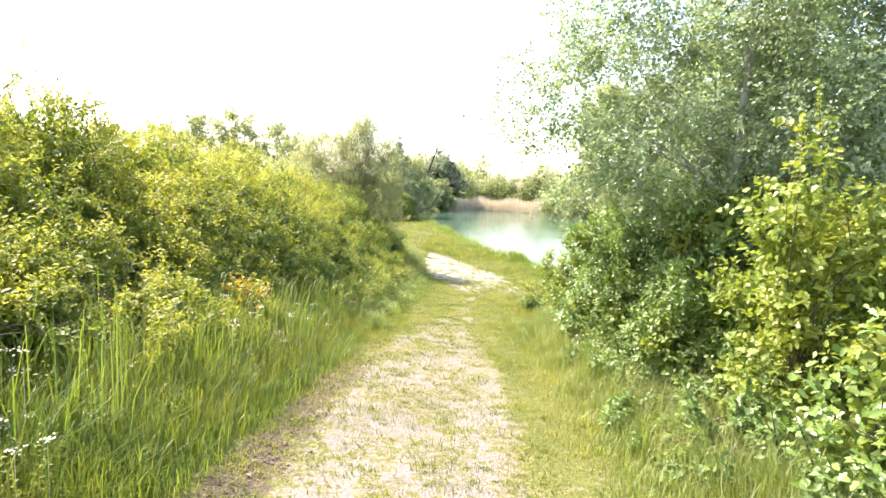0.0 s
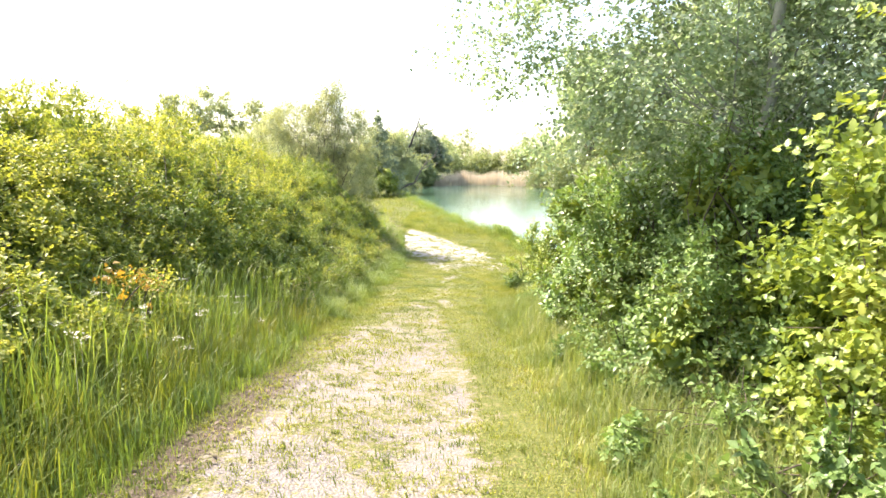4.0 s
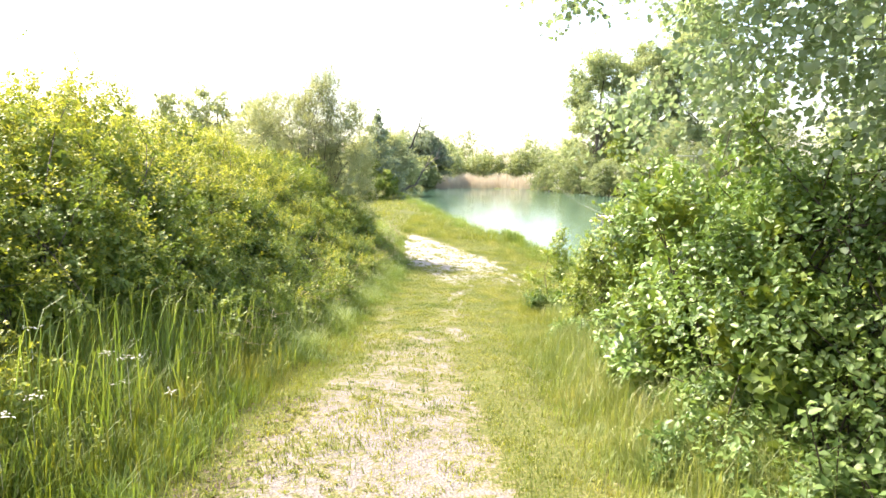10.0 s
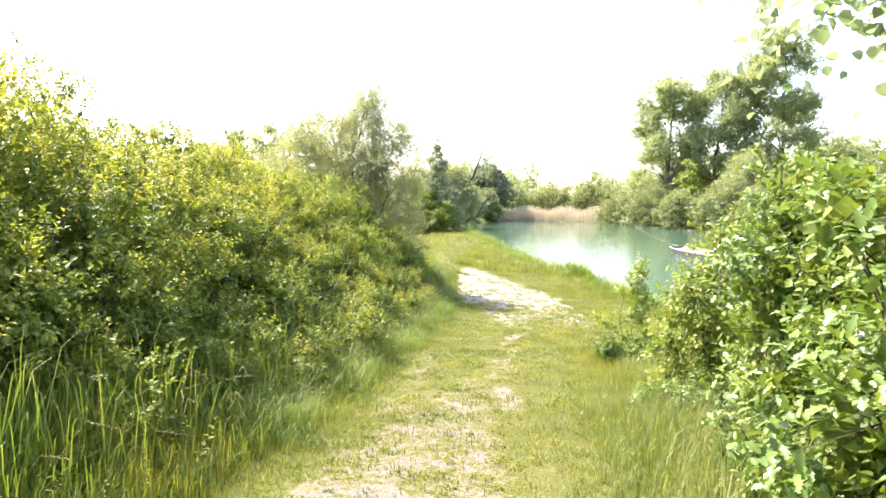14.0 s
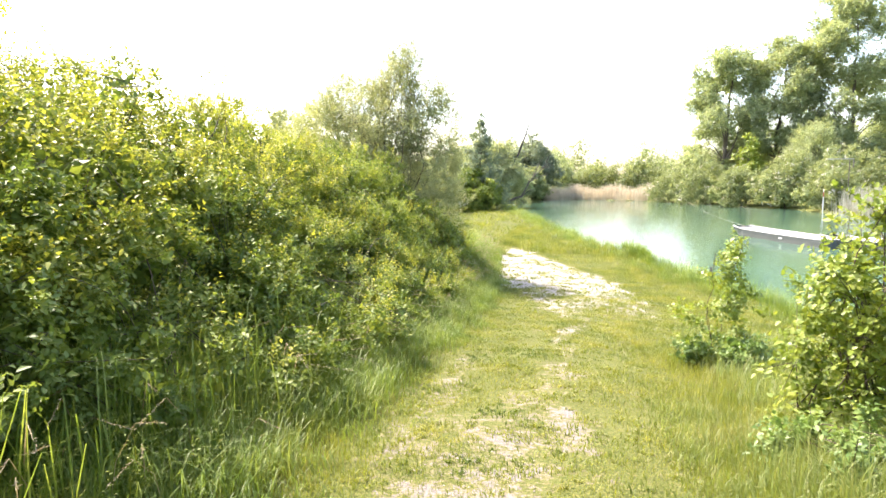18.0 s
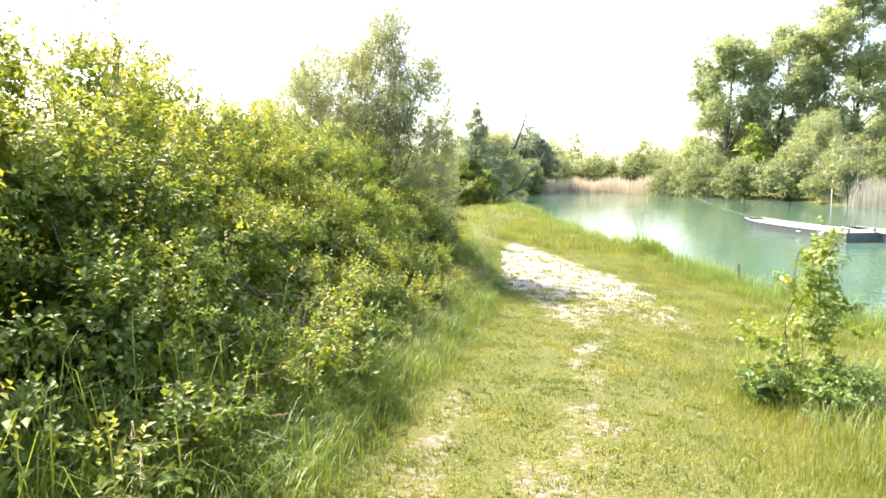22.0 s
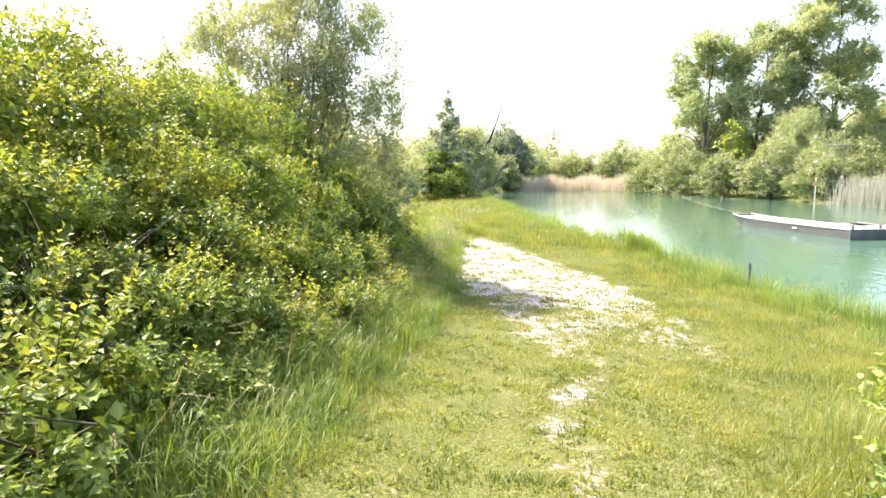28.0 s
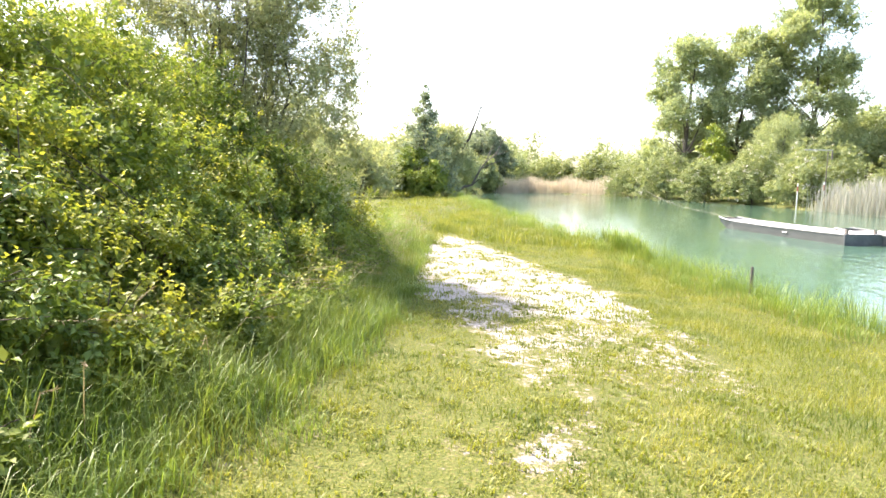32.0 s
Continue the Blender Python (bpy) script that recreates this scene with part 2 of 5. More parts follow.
def branchlets(rng, P, out, clump, reach):
    """Spreads each point into a branchlet that reaches outwards: the seats of its twigs, denser and wider at its foot, and their directions."""
    n = len(P)
    B = unit(out + np.array([0, 0, 0.3]) + rng.normal(size=(n, 3)) * 0.42)
    L = (reach * rng.uniform(0.5, 1.45, n))[:, None, None]
    s = rng.random((n, clump, 1)) ** 0.85
    side = unit(np.cross(np.repeat(B, clump, 0), rand_dirs(rng, n * clump))).reshape(n, clump, 3) * [1, 1, 0.6]
    wide = L * 0.4 * (1 - 0.62 * s) * rng.uniform(0.15, 1, (n, clump, 1))
    Q = P[:, None] + B[:, None] * (s - 0.4) * L + side * wide
    D = unit(B[:, None] * 0.8 + side * 0.75)
    return Q.reshape(-1, 3), D.reshape(-1, 3)


def inner_leaves(rng, lobes, n, leaf):
    """Oversized leaves added in the core of the lobes, which close the view through them and block light."""
    lobes = np.asarray(lobes, float)
    bulk = lobes[:, 3] * lobes[:, 4] * lobes[:, 5]
    lo = lobes[rng.choice(len(lobes), size=n, p=bulk / bulk.sum())]
    P = lo[:, :3] + rand_dirs(rng, n) * (0.68 * rng.random(n) ** 0.4)[:, None] * lo[:, 3:]
    size = leaf * rng.uniform(1.3, 2.2, n)
    return leaf_geo(P, rand_dirs(rng, n), rand_dirs(rng, n), size, size * 0.8, False)


def sprays(rng, P, out, length, k, rise=0.5, spread=0.7):
    """Twigs from P, each with k leaf seats: seats, leaf directions, normals, and the twigs' ends."""
    n = len(P)
    D = unit(out * 0.8 + rng.normal(size=(n, 3)) * spread * 0.6 + np.array([0, 0, rise]))
    length = np.broadcast_to(length, n) * rng.uniform(0.6, 1.3, n)
    s = (np.arange(k) + 0.6) / k
    side = unit(np.cross(D, rand_dirs(rng, n)))
    droop = np.array([0, 0, -1.0])
    seat = P[:, None] + D[:, None] * (length[:, None] * s)[..., None] + droop * (length[:, None] * s**2 * 0.16)[..., None]
    flip = np.where(np.arange(k) % 2 == 0, 1.0, -1.0)[None, :, None]
    ld = unit(side[:, None] * flip * 0.8 + D[:, None] * 0.6 + rng.normal(size=(n, k, 3)) * 0.35 + droop * 0.12)
    nn = unit(np.array([0, 0, 0.85]) + rng.normal(size=(n, k, 3)) * 0.24 + rng.normal(size=(n, 1, 3)) * 0.15 + out[:, None] * 0.6)
    return seat.reshape(-1, 3), ld.reshape(-1, 3), nn.reshape(-1, 3), P + D * length[:, None]


# ---------------------------------------------------------------- materials
def nodes_of(name):
    mat = bpy.data.materials.new(name)
    mat.use_nodes = True
    nt = mat.node_tree
    nt.nodes.clear()
    return mat, nt, nt.nodes, nt.links


def ramp(nd, stops):
    r = nd.new("ShaderNodeValToRGB")
    el = r.color_ramp.elements
    while len(el) < len(stops):
        el.new(0.5)
    for e, (p, c) in zip(el, stops):
        e.position, e.color = p, (*c, 1)
    return r


def noise_node(nd, lk, scale, detail=4.0, coord=None, rough=0.6):
    n = nd.new("ShaderNodeTexNoise")
    n.inputs["Scale"].default_value, n.inputs["Detail"].default_value, n.inputs["Roughness"].default_value = scale, detail, rough
    if coord is not None:
        lk.new(coord, n.inputs["Vector"])
    return n


def leaf_mat(name, dark, mid, light, clear=0.4, gloss=0.42, patch=0.7, glow=(1.45, 1.35, 0.75), shine=0.5):
    """Leaves: colour from leaf to leaf and in patches, with light passing through the blade."""
    mat, nt, nd, lk = nodes_of(name)
    geo = nd.new("ShaderNodeNewGeometry")
    tex = noise_node(nd, lk, 1.3, 3.0, geo.outputs["Position"])
    mix = nd.new("ShaderNodeMath")
    mix.operation = "MULTIPLY_ADD"
    mix.inputs[1].default_value = 0.4
    off = nd.new("ShaderNodeMath")
    off.operation = "MULTIPLY_ADD"
    off.inputs[1].default_value, off.inputs[2].default_value = patch * 1.5, 0.3 - patch * 0.75
    lk.new(tex.outputs["Fac"], off.inputs[0])
    lk.new(geo.outputs["Random Per Island"], mix.inputs[0])
    lk.new(off.outputs[0], mix.inputs[2])
    cool = 1.3 if mid[1] > mid[0] else 1.0
    col = ramp(nd, [(s, (c[0] * 1.04, c[1], c[2] * cool)) for s, c in ((0.0, dark), (0.5, mid), (1.0, light))])
    lk.new(mix.outputs[0], col.inputs[0])
    b = nd.new("ShaderNodeBsdfPrincipled")
    b.inputs["Roughness"].default_value = gloss
    b.inputs["Specular IOR Level"].default_value = shine
    lk.new(col.outputs[0], b.inputs["Base Color"])
    t = nd.new("ShaderNodeBsdfTranslucent")
    tint = nd.new("ShaderNodeMix")
    tint.data_type, tint.blend_type = "RGBA", "MULTIPLY"
    tint.inputs[0].default_value = 1.0
    tint.inputs[7].default_value = (*glow, 1)
    lk.new(col.outputs[0], tint.inputs[6])
    lk.new(tint.outputs[2], t.inputs["Color"])
    ms = nd.new("ShaderNodeMixShader")
    ms.inputs[0].default_value = clear
    out = nd.new("ShaderNodeOutputMaterial")
    lk.new(b.outputs[0], ms.inputs[1])
    lk.new(t.outputs[0], ms.inputs[2])
    lk.new(ms.outputs[0], out.inputs[0])
    return mat


def plain_mat(name, stops, scale=8.0, rough=0.8, bump=0.4, metal=0.0, stretch=(1, 1, 1), fine=60.0):
    """Grain at two scales between the given colours, with a fine relief."""
    mat, nt, nd, lk = nodes_of(name)
    tc = nd.new("ShaderNodeTexCoord")
    mp = nd.new("ShaderNodeMapping")
    mp.inputs["Scale"].default_value = stretch
    lk.new(tc.outputs["Object"], mp.inputs[0])
    a = noise_node(nd, lk, scale, 6.0, mp.outputs[0], 0.65)
    f = noise_node(nd, lk, fine, 3.0, mp.outputs[0])
    ad = nd.new("ShaderNodeMath")
    ad.operation = "MULTIPLY_ADD"
    ad.inputs[1].default_value = 0.35
    lk.new(f.outputs["Fac"], ad.inputs[0])
    sb = nd.new("ShaderNodeMath")
    sb.operation = "SUBTRACT"
    sb.inputs[1].default_value = 0.17
    lk.new(a.outputs["Fac"], sb.inputs[0])
    lk.new(sb.outputs[0], ad.inputs[2])
    col = ramp(nd, stops)
    lk.new(ad.outputs[0], col.inputs[0])
    b = nd.new("ShaderNodeBsdfPrincipled")
    b.inputs["Roughness"].default_value, b.inputs["Metallic"].default_value = rough, metal
    lk.new(col.outputs[0], b.inputs["Base Color"])
    bp = nd.new("ShaderNodeBump")
    bp.inputs["Strength"].default_value, bp.inputs["Distance"].default_value = bump, 0.01
    lk.new(ad.outputs[0], bp.inputs["Height"])
    lk.new(bp.outputs[0], b.inputs["Normal"])
    out = nd.new("ShaderNodeOutputMaterial")
    lk.new(b.outputs[0], out.inputs[0])
    return mat


def ground_mat():
    """Gravel and sand where it is trodden bare, mossy soil and thatch elsewhere."""
    mat, nt, nd, lk = nodes_of("ground_soil")
    geo = nd.new("ShaderNodeNewGeometry")
    at = nd.new("ShaderNodeAttribute")
    at.attribute_name = "bare"
    patch = noise_node(nd, lk, 2.2, 6.0, geo.outputs["Position"], 0.7)
    stone = nd.new("ShaderNodeTexVoronoi")
    stone.inputs["Scale"].default_value = 42.0
    lk.new(geo.outputs["Position"], stone.inputs["Vector"])
    grain = noise_node(nd, lk, 95.0, 3.0, geo.outputs["Position"])
    pale = ramp(nd, [(0.0, (0.08, 0.068, 0.06)), (0.45, (0.185, 0.168, 0.153)), (1.0, (0.35, 0.338, 0.305))])
    lk.new(grain.outputs["Fac"], pale.inputs[0])
    st = nd.new("ShaderNodeMix")
    st.data_type, st.blend_type = "RGBA", "MULTIPLY"
    st.inputs[0].default_value = 0.45
    lk.new(pale.outputs[0], st.inputs[6])
    sc = ramp(nd, [(0.0, (0.75, 0.72, 0.68)), (1.0, (1.15, 1.1, 1.05))])
    sv = nd.new("ShaderNodeSeparateColor")
    lk.new(stone.outputs["Color"], sv.inputs[0])
    lk.new(sv.outputs[0], sc.inputs[0])
    lk.new(sc.outputs[0], st.inputs[7])
    pa = nd.new("ShaderNodeAttribute")
    pa.attribute_name = "pale"
    dry = nd.new("ShaderNodeMix")
    dry.data_type = "RGBA"
    sandy = ramp(nd, [(0.2, (0.2, 0.182, 0.155)), (0.5, (0.34, 0.318, 0.285)), (0.8, (0.46, 0.44, 0.4))])
    lk.new(noise_node(nd, lk, 24.0, 5.0, geo.outputs["Position"], 0.7).outputs["Fac"], sandy.inputs[0])
    lk.new(pa.outputs["Fac"], dry.inputs[0])
    lk.new(st.outputs[2], dry.inputs[6])
    lk.new(sandy.outputs[0], dry.inputs[7])
    st = dry
    turf = ramp(nd, [(0.3, (0.05, 0.065, 0.014)), (0.5, (0.1, 0.115, 0.028)), (0.72, (0.2, 0.175, 0.065))])
    tn = noise_node(nd, lk, 30.0, 6.0, geo.outputs["Position"], 0.7)
    lk.new(tn.outputs["Fac"], turf.inputs[0])
    m = nd.new("ShaderNodeMath")
    m.operation = "MULTIPLY_ADD"
    m.inputs[1].default_value, m.inputs[2].default_value = 1.5, -1.83
    lk.new(patch.outputs["Fac"], m.inputs[0])
    small = noise_node(nd, lk, 13.0, 5.0, geo.outputs["Position"], 0.7)
    m2 = nd.new("ShaderNodeMath")
    m2.operation = "MULTIPLY_ADD"
    m2.inputs[1].default_value = 1.7
    lk.new(small.outputs["Fac"], m2.inputs[0])
    lk.new(m.outputs[0], m2.inputs[2])
    m = m2
    ad = nd.new("ShaderNodeMath")
    ad.operation = "MULTIPLY_ADD"
    ad.inputs[1].default_value = 0.82
    lk.new(at.outputs["Fac"], ad.inputs[0])
    lk.new(m.outputs[0], ad.inputs[2])
    edge = nd.new("ShaderNodeMapRange")
    edge.inputs[1].default_value, edge.inputs[2].default_value = 0.46, 0.62
    lk.new(ad.outputs[0], edge.inputs[0])
    # dry thatch between turf and gravel
    rim = nd.new("ShaderNodeMapRange")
    rim.inputs[1].default_value, rim.inputs[2].default_value = 0.28, 0.5
    lk.new(ad.outputs[0], rim.inputs[0])
    thatch = ramp(nd, [(0.3, (0.10, 0.09, 0.04)), (0.55, (0.19, 0.17, 0.08)), (0.8, (0.3, 0.27, 0.15))])
    lk.new(noise_node(nd, lk, 70.0, 4.0, geo.outputs["Position"], 0.7).outputs["Fac"], thatch.inputs[0])
    dryrim = nd.new("ShaderNodeMix")
    dryrim.data_type = "RGBA"
    lk.new(rim.outputs[0], dryrim.inputs[0])
    lk.new(turf.outputs[0], dryrim.inputs[6])
    lk.new(thatch.outputs[0], dryrim.inputs[7])
    turf = dryrim
    mx = nd.new("ShaderNodeMix")
    mx.data_type = "RGBA"
    lk.new(edge.outputs[0], mx.inputs[0])
    lk.new(turf.outputs[2], mx.inputs[6])
    lk.new(st.outputs[2], mx.inputs[7])
    # dark leaf litter along the hedge side of the track
    li = nd.new("ShaderNodeAttribute")
    li.attribute_name = "litter"
    ln = noise_node(nd, lk, 6.0, 6.0, geo.outputs["Position"], 0.75)
    la = nd.new("ShaderNodeMath")
    la.operation = "MULTIPLY"
    lk.new(li.outputs["Fac"], la.inputs[0])
    lk.new(ln.outputs["Fac"], la.inputs[1])
    lr = nd.new("ShaderNodeMapRange")
    lr.inputs[1].default_value, lr.inputs[2].default_value = 0.36, 0.5
    lk.new(la.outputs[0], lr.inputs[0])
    soil = ramp(nd, [(0.3, (0.035, 0.026, 0.018)), (0.55, (0.085, 0.066, 0.046)), (0.75, (0.2, 0.165, 0.12))])
    lk.new(noise_node(nd, lk, 48.0, 4.0, geo.outputs["Position"], 0.7).outputs["Fac"], soil.inputs[0])
    lm = nd.new("ShaderNodeMix")
    lm.data_type = "RGBA"
    lk.new(lr.outputs[0], lm.inputs[0])
    lk.new(mx.outputs[2], lm.inputs[6])
    lk.new(soil.outputs[0], lm.inputs[7])
    mx = lm
    b = nd.new("ShaderNodeBsdfPrincipled")
    b.inputs["Roughness"].default_value = 0.95
    b.inputs["Specular IOR Level"].default_value = 0.2
    lk.new(mx.outputs[2], b.inputs["Base Color"])
    bp = nd.new("ShaderNodeBump")
    bp.inputs["Strength"].default_value, bp.inputs["Distance"].default_value = 0.7, 0.02
    lk.new(stone.outputs["Distance"], bp.inputs["Height"])
    lk.new(bp.outputs[0], b.inputs["Normal"])
    out = nd.new("ShaderNodeOutputMaterial")
    lk.new(b.outputs[0], out.inputs[0])
    return mat


def water_mat():
    """Milky green pond water with small ripples."""
    mat, nt, nd, lk = nodes_of("pond_water")
    geo = nd.new("ShaderNodeNewGeometry")
    mp = nd.new("ShaderNodeMapping")
    mp.inputs["Scale"].default_value = (1.0, 0.45, 1.0)
    lk.new(geo.outputs["Position"], mp.inputs[0])
    a = noise_node(nd, lk, 0.5, 3.0, mp.outputs[0])
    f = noise_node(nd, lk, 3.5, 3.0, mp.outputs[0])
    col = ramp(nd, [(0.3, (0.055, 0.12, 0.08)), (0.7, (0.08, 0.155, 0.105))])
    lk.new(a.outputs["Fac"], col.inputs[0])
    b = nd.new("ShaderNodeBsdfPrincipled")
    b.inputs["Roughness"].default_value, b.inputs["IOR"].default_value = 0.03, 1.33
    lk.new(col.outputs[0], b.inputs["Base Color"])
    b1 = nd.new("ShaderNodeBump")
    b1.inputs["Strength"].default_value, b1.inputs["Distance"].default_value = 0.6, 0.04
    lk.new(f.outputs["Fac"], b1.inputs["Height"])
    lk.new(b1.outputs[0], b.inputs["Normal"])
    out = nd.new("ShaderNodeOutputMaterial")
    lk.new(b.outputs[0], out.inputs[0])
    return mat


M_GROUND, M_WATER = ground_mat(), water_mat()
M_BARK = plain_mat("grey_brown_bark", [(0.2, (0.05, 0.04, 0.03)), (0.55, (0.13, 0.11, 0.085)), (0.9, (0.24, 0.21, 0.17))], 14, 0.9, 0.8, stretch=(1, 1, 0.25))
M_POPBARK = plain_mat("pale_poplar_bark", [(0.2, (0.13, 0.13, 0.10)), (0.55, (0.26, 0.26, 0.21)), (0.9, (0.40, 0.39, 0.33))], 9, 0.85, 0.6, stretch=(1, 1, 0.35))
M_TWIG = plain_mat("brown_twigs", [(0.2, (0.045, 0.034, 0.022)), (0.8, (0.13, 0.1, 0.068))], 20, 0.85, 0.3)
M_DARKBARK = plain_mat("dark_wet_bark", [(0.2, (0.02, 0.017, 0.014)), (0.8, (0.07, 0.06, 0.05))], 12, 0.9, 0.6)
M_HEDGE = leaf_mat("hedge_leaves", (0.065, 0.12, 0.02), (0.19, 0.25, 0.034), (0.4, 0.41, 0.06), 0.44, 0.5, patch=1.2, shine=0.35)
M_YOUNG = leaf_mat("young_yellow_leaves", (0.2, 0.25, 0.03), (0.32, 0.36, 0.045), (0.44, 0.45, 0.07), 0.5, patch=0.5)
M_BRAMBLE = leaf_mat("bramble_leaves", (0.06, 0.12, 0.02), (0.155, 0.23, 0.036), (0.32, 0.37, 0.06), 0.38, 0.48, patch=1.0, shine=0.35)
M_DOGWOOD = leaf_mat("dogwood_leaves", (0.06, 0.125, 0.028), (0.145, 0.235, 0.05), (0.3, 0.39, 0.1), 0.3, 0.42, patch=1.0, shine=0.4, glow=(1.25, 1.3, 0.75))
M_MAPLE = leaf_mat("maple_leaves", (0.09, 0.17, 0.024), (0.21, 0.29, 0.038), (0.38, 0.41, 0.06), 0.34)
M_OAKLEAF = leaf_mat("oak_leaves", (0.07, 0.15, 0.026), (0.16, 0.26, 0.045), (0.32, 0.38, 0.075), 0.25, 0.36)
M_POPLAR = leaf_mat("poplar_leaves", (0.125, 0.2, 0.075), (0.265, 0.35, 0.15), (0.5, 0.55, 0.34), 0.44, 0.3, glow=(1.15, 1.2, 0.8))
M_WILLOW = leaf_mat("willow_leaves", (0.165, 0.215, 0.08), (0.305, 0.355, 0.145), (0.455, 0.485, 0.24), 0.4, 0.4)
# the next four greens carry distance haze in their colour: paler and bluer
M_HAZE_TREE = leaf_mat("hazed_tree_leaves", (0.19, 0.265, 0.115), (0.3, 0.375, 0.17), (0.42, 0.47, 0.24), 0.46, 0.6, shine=0.2)
M_HAZE_BUSH = leaf_mat("hazed_bush_leaves", (0.14, 0.195, 0.07), (0.24, 0.3, 0.115), (0.36, 0.4, 0.18), 0.38, 0.6, shine=0.2)
M_HAZE_BANK = leaf_mat("hazed_bank_leaves", (0.2, 0.27, 0.11), (0.31, 0.37, 0.17), (0.45, 0.49, 0.26), 0.45, 0.6, shine=0.2)
M_HAZE_DARK = leaf_mat("hazed_dark_leaves", (0.14, 0.2, 0.12), (0.21, 0.275, 0.16), (0.3, 0.36, 0.21), 0.42, 0.6, shine=0.2)
M_GRASS = leaf_mat("meadow_grass", (0.065, 0.12, 0.012), (0.17, 0.212, 0.023), (0.32, 0.322, 0.055), 0.42, 0.5, patch=1.1)
M_TALL = leaf_mat("tall_grass", (0.07, 0.14, 0.02), (0.16, 0.245, 0.035), (0.31, 0.36, 0.07), 0.42, 0.45)
M_VERGE = leaf_mat("pale_verge_grass", (0.1, 0.17, 0.03), (0.215, 0.28, 0.06), (0.4, 0.4, 0.15), 0.42, 0.5)
M_STRAW = leaf_mat("dry_grass_heads", (0.220, 0.180, 0.100), (0.340, 0.290, 0.180), (0.480, 0.430, 0.300), 0.35, 0.7, glow=(1.1, 1.0, 0.8))
M_SEDGE = leaf_mat("grey_green_reeds", (0.26, 0.28, 0.17), (0.38, 0.4, 0.26), (0.5, 0.5, 0.36), 0.35, 0.8, glow=(1.1, 1.05, 0.85), shine=0.2)
M_REED = leaf_mat("dry_reeds", (0.44, 0.41, 0.31), (0.6, 0.565, 0.44), (0.7, 0.665, 0.55), 0.35, 0.8, glow=(1.1, 1.0, 0.85), shine=0.2)
M_PEBBLE = leaf_mat("pale_pebbles", (0.15, 0.13, 0.11), (0.25, 0.235, 0.21), (0.4, 0.385, 0.36), 0.0, 0.85)
M_LITTER = leaf_mat("brown_leaf_litter", (0.05, 0.036, 0.025), (0.13, 0.1, 0.07), (0.3, 0.25, 0.18), 0.1, 0.8, glow=(1, 1, 1))
M_ORANGE = leaf_mat("orange_young_leaves", (0.22, 0.15, 0.02), (0.34, 0.22, 0.03), (0.42, 0.32, 0.04), 0.45)
M_FLOWER = leaf_mat("white_flower_heads", (0.450, 0.450, 0.360), (0.620, 0.620, 0.520), (0.750, 0.750, 0.680), 0.3, 0.6, glow=(1, 1, 1))

# ---------------------------------------------------------------- ground and water
def grid_axis(parts):
    return np.concatenate([np.arange(a, b, s) for a, b, s in parts])


def build_ground():
    xs = grid_axis([(-900, -100, 100), (-100, -20, 10), (-20, -6, 1.0), (-6, 9, 0.2), (9, 20, 1.0), (20, 60, 3), (60, 120, 15), (120, 1000, 110)])
    ys = grid_axis([(-900, -60, 120), (-60, -4, 4), (-4, 40, 0.25), (40, 60, 1.0), (60, 140, 3), (140, 300, 20), (300, 2200, 190)])
    X, Y = np.meshgrid(xs, ys)
    Z = land(X, Y)
    V = np.stack([X, Y, Z], -1).reshape(-1, 3)
    n, m = X.shape
    i, j = np.meshgrid(np.arange(n - 1), np.arange(m - 1), indexing="ij")
    a = i * m + j
    F = np.stack([a, a + 1, a + m + 1, a + m], -1).reshape(-1, 4)
    ob = mesh_part("ground", V, F, M_GROUND, shade=True)
    at = ob.data.attributes.new("bare", "FLOAT", "POINT")
    at.data.foreach_set("value", bare(X, Y).ravel().astype(np.float32))
    at = ob.data.attributes.new("pale", "FLOAT", "POINT")
    at.data.foreach_set("value", smooth(13, 25, Y).ravel().astype(np.float32))
    at = ob.data.attributes.new("litter", "FLOAT", "POINT")
    at.data.foreach_set("value", (1.08 * smooth(0.5, 0.1, np.abs(X + 1.45)) * smooth(-1, 1, Y) * smooth(11, 7.5, Y)).ravel().astype(np.float32))
    tagged(ob, "sloping grass ground with a worn gravel track", "ground", kind="structure")
    w = mesh_part("water", [(-30, -60, WATER), (90, -60, WATER), (90, 140, WATER), (-30, 140, WATER)], [(0, 1, 2, 3)], M_WATER)
    tagged(w, "calm milky green pond water", "water", kind="structure")


build_ground()

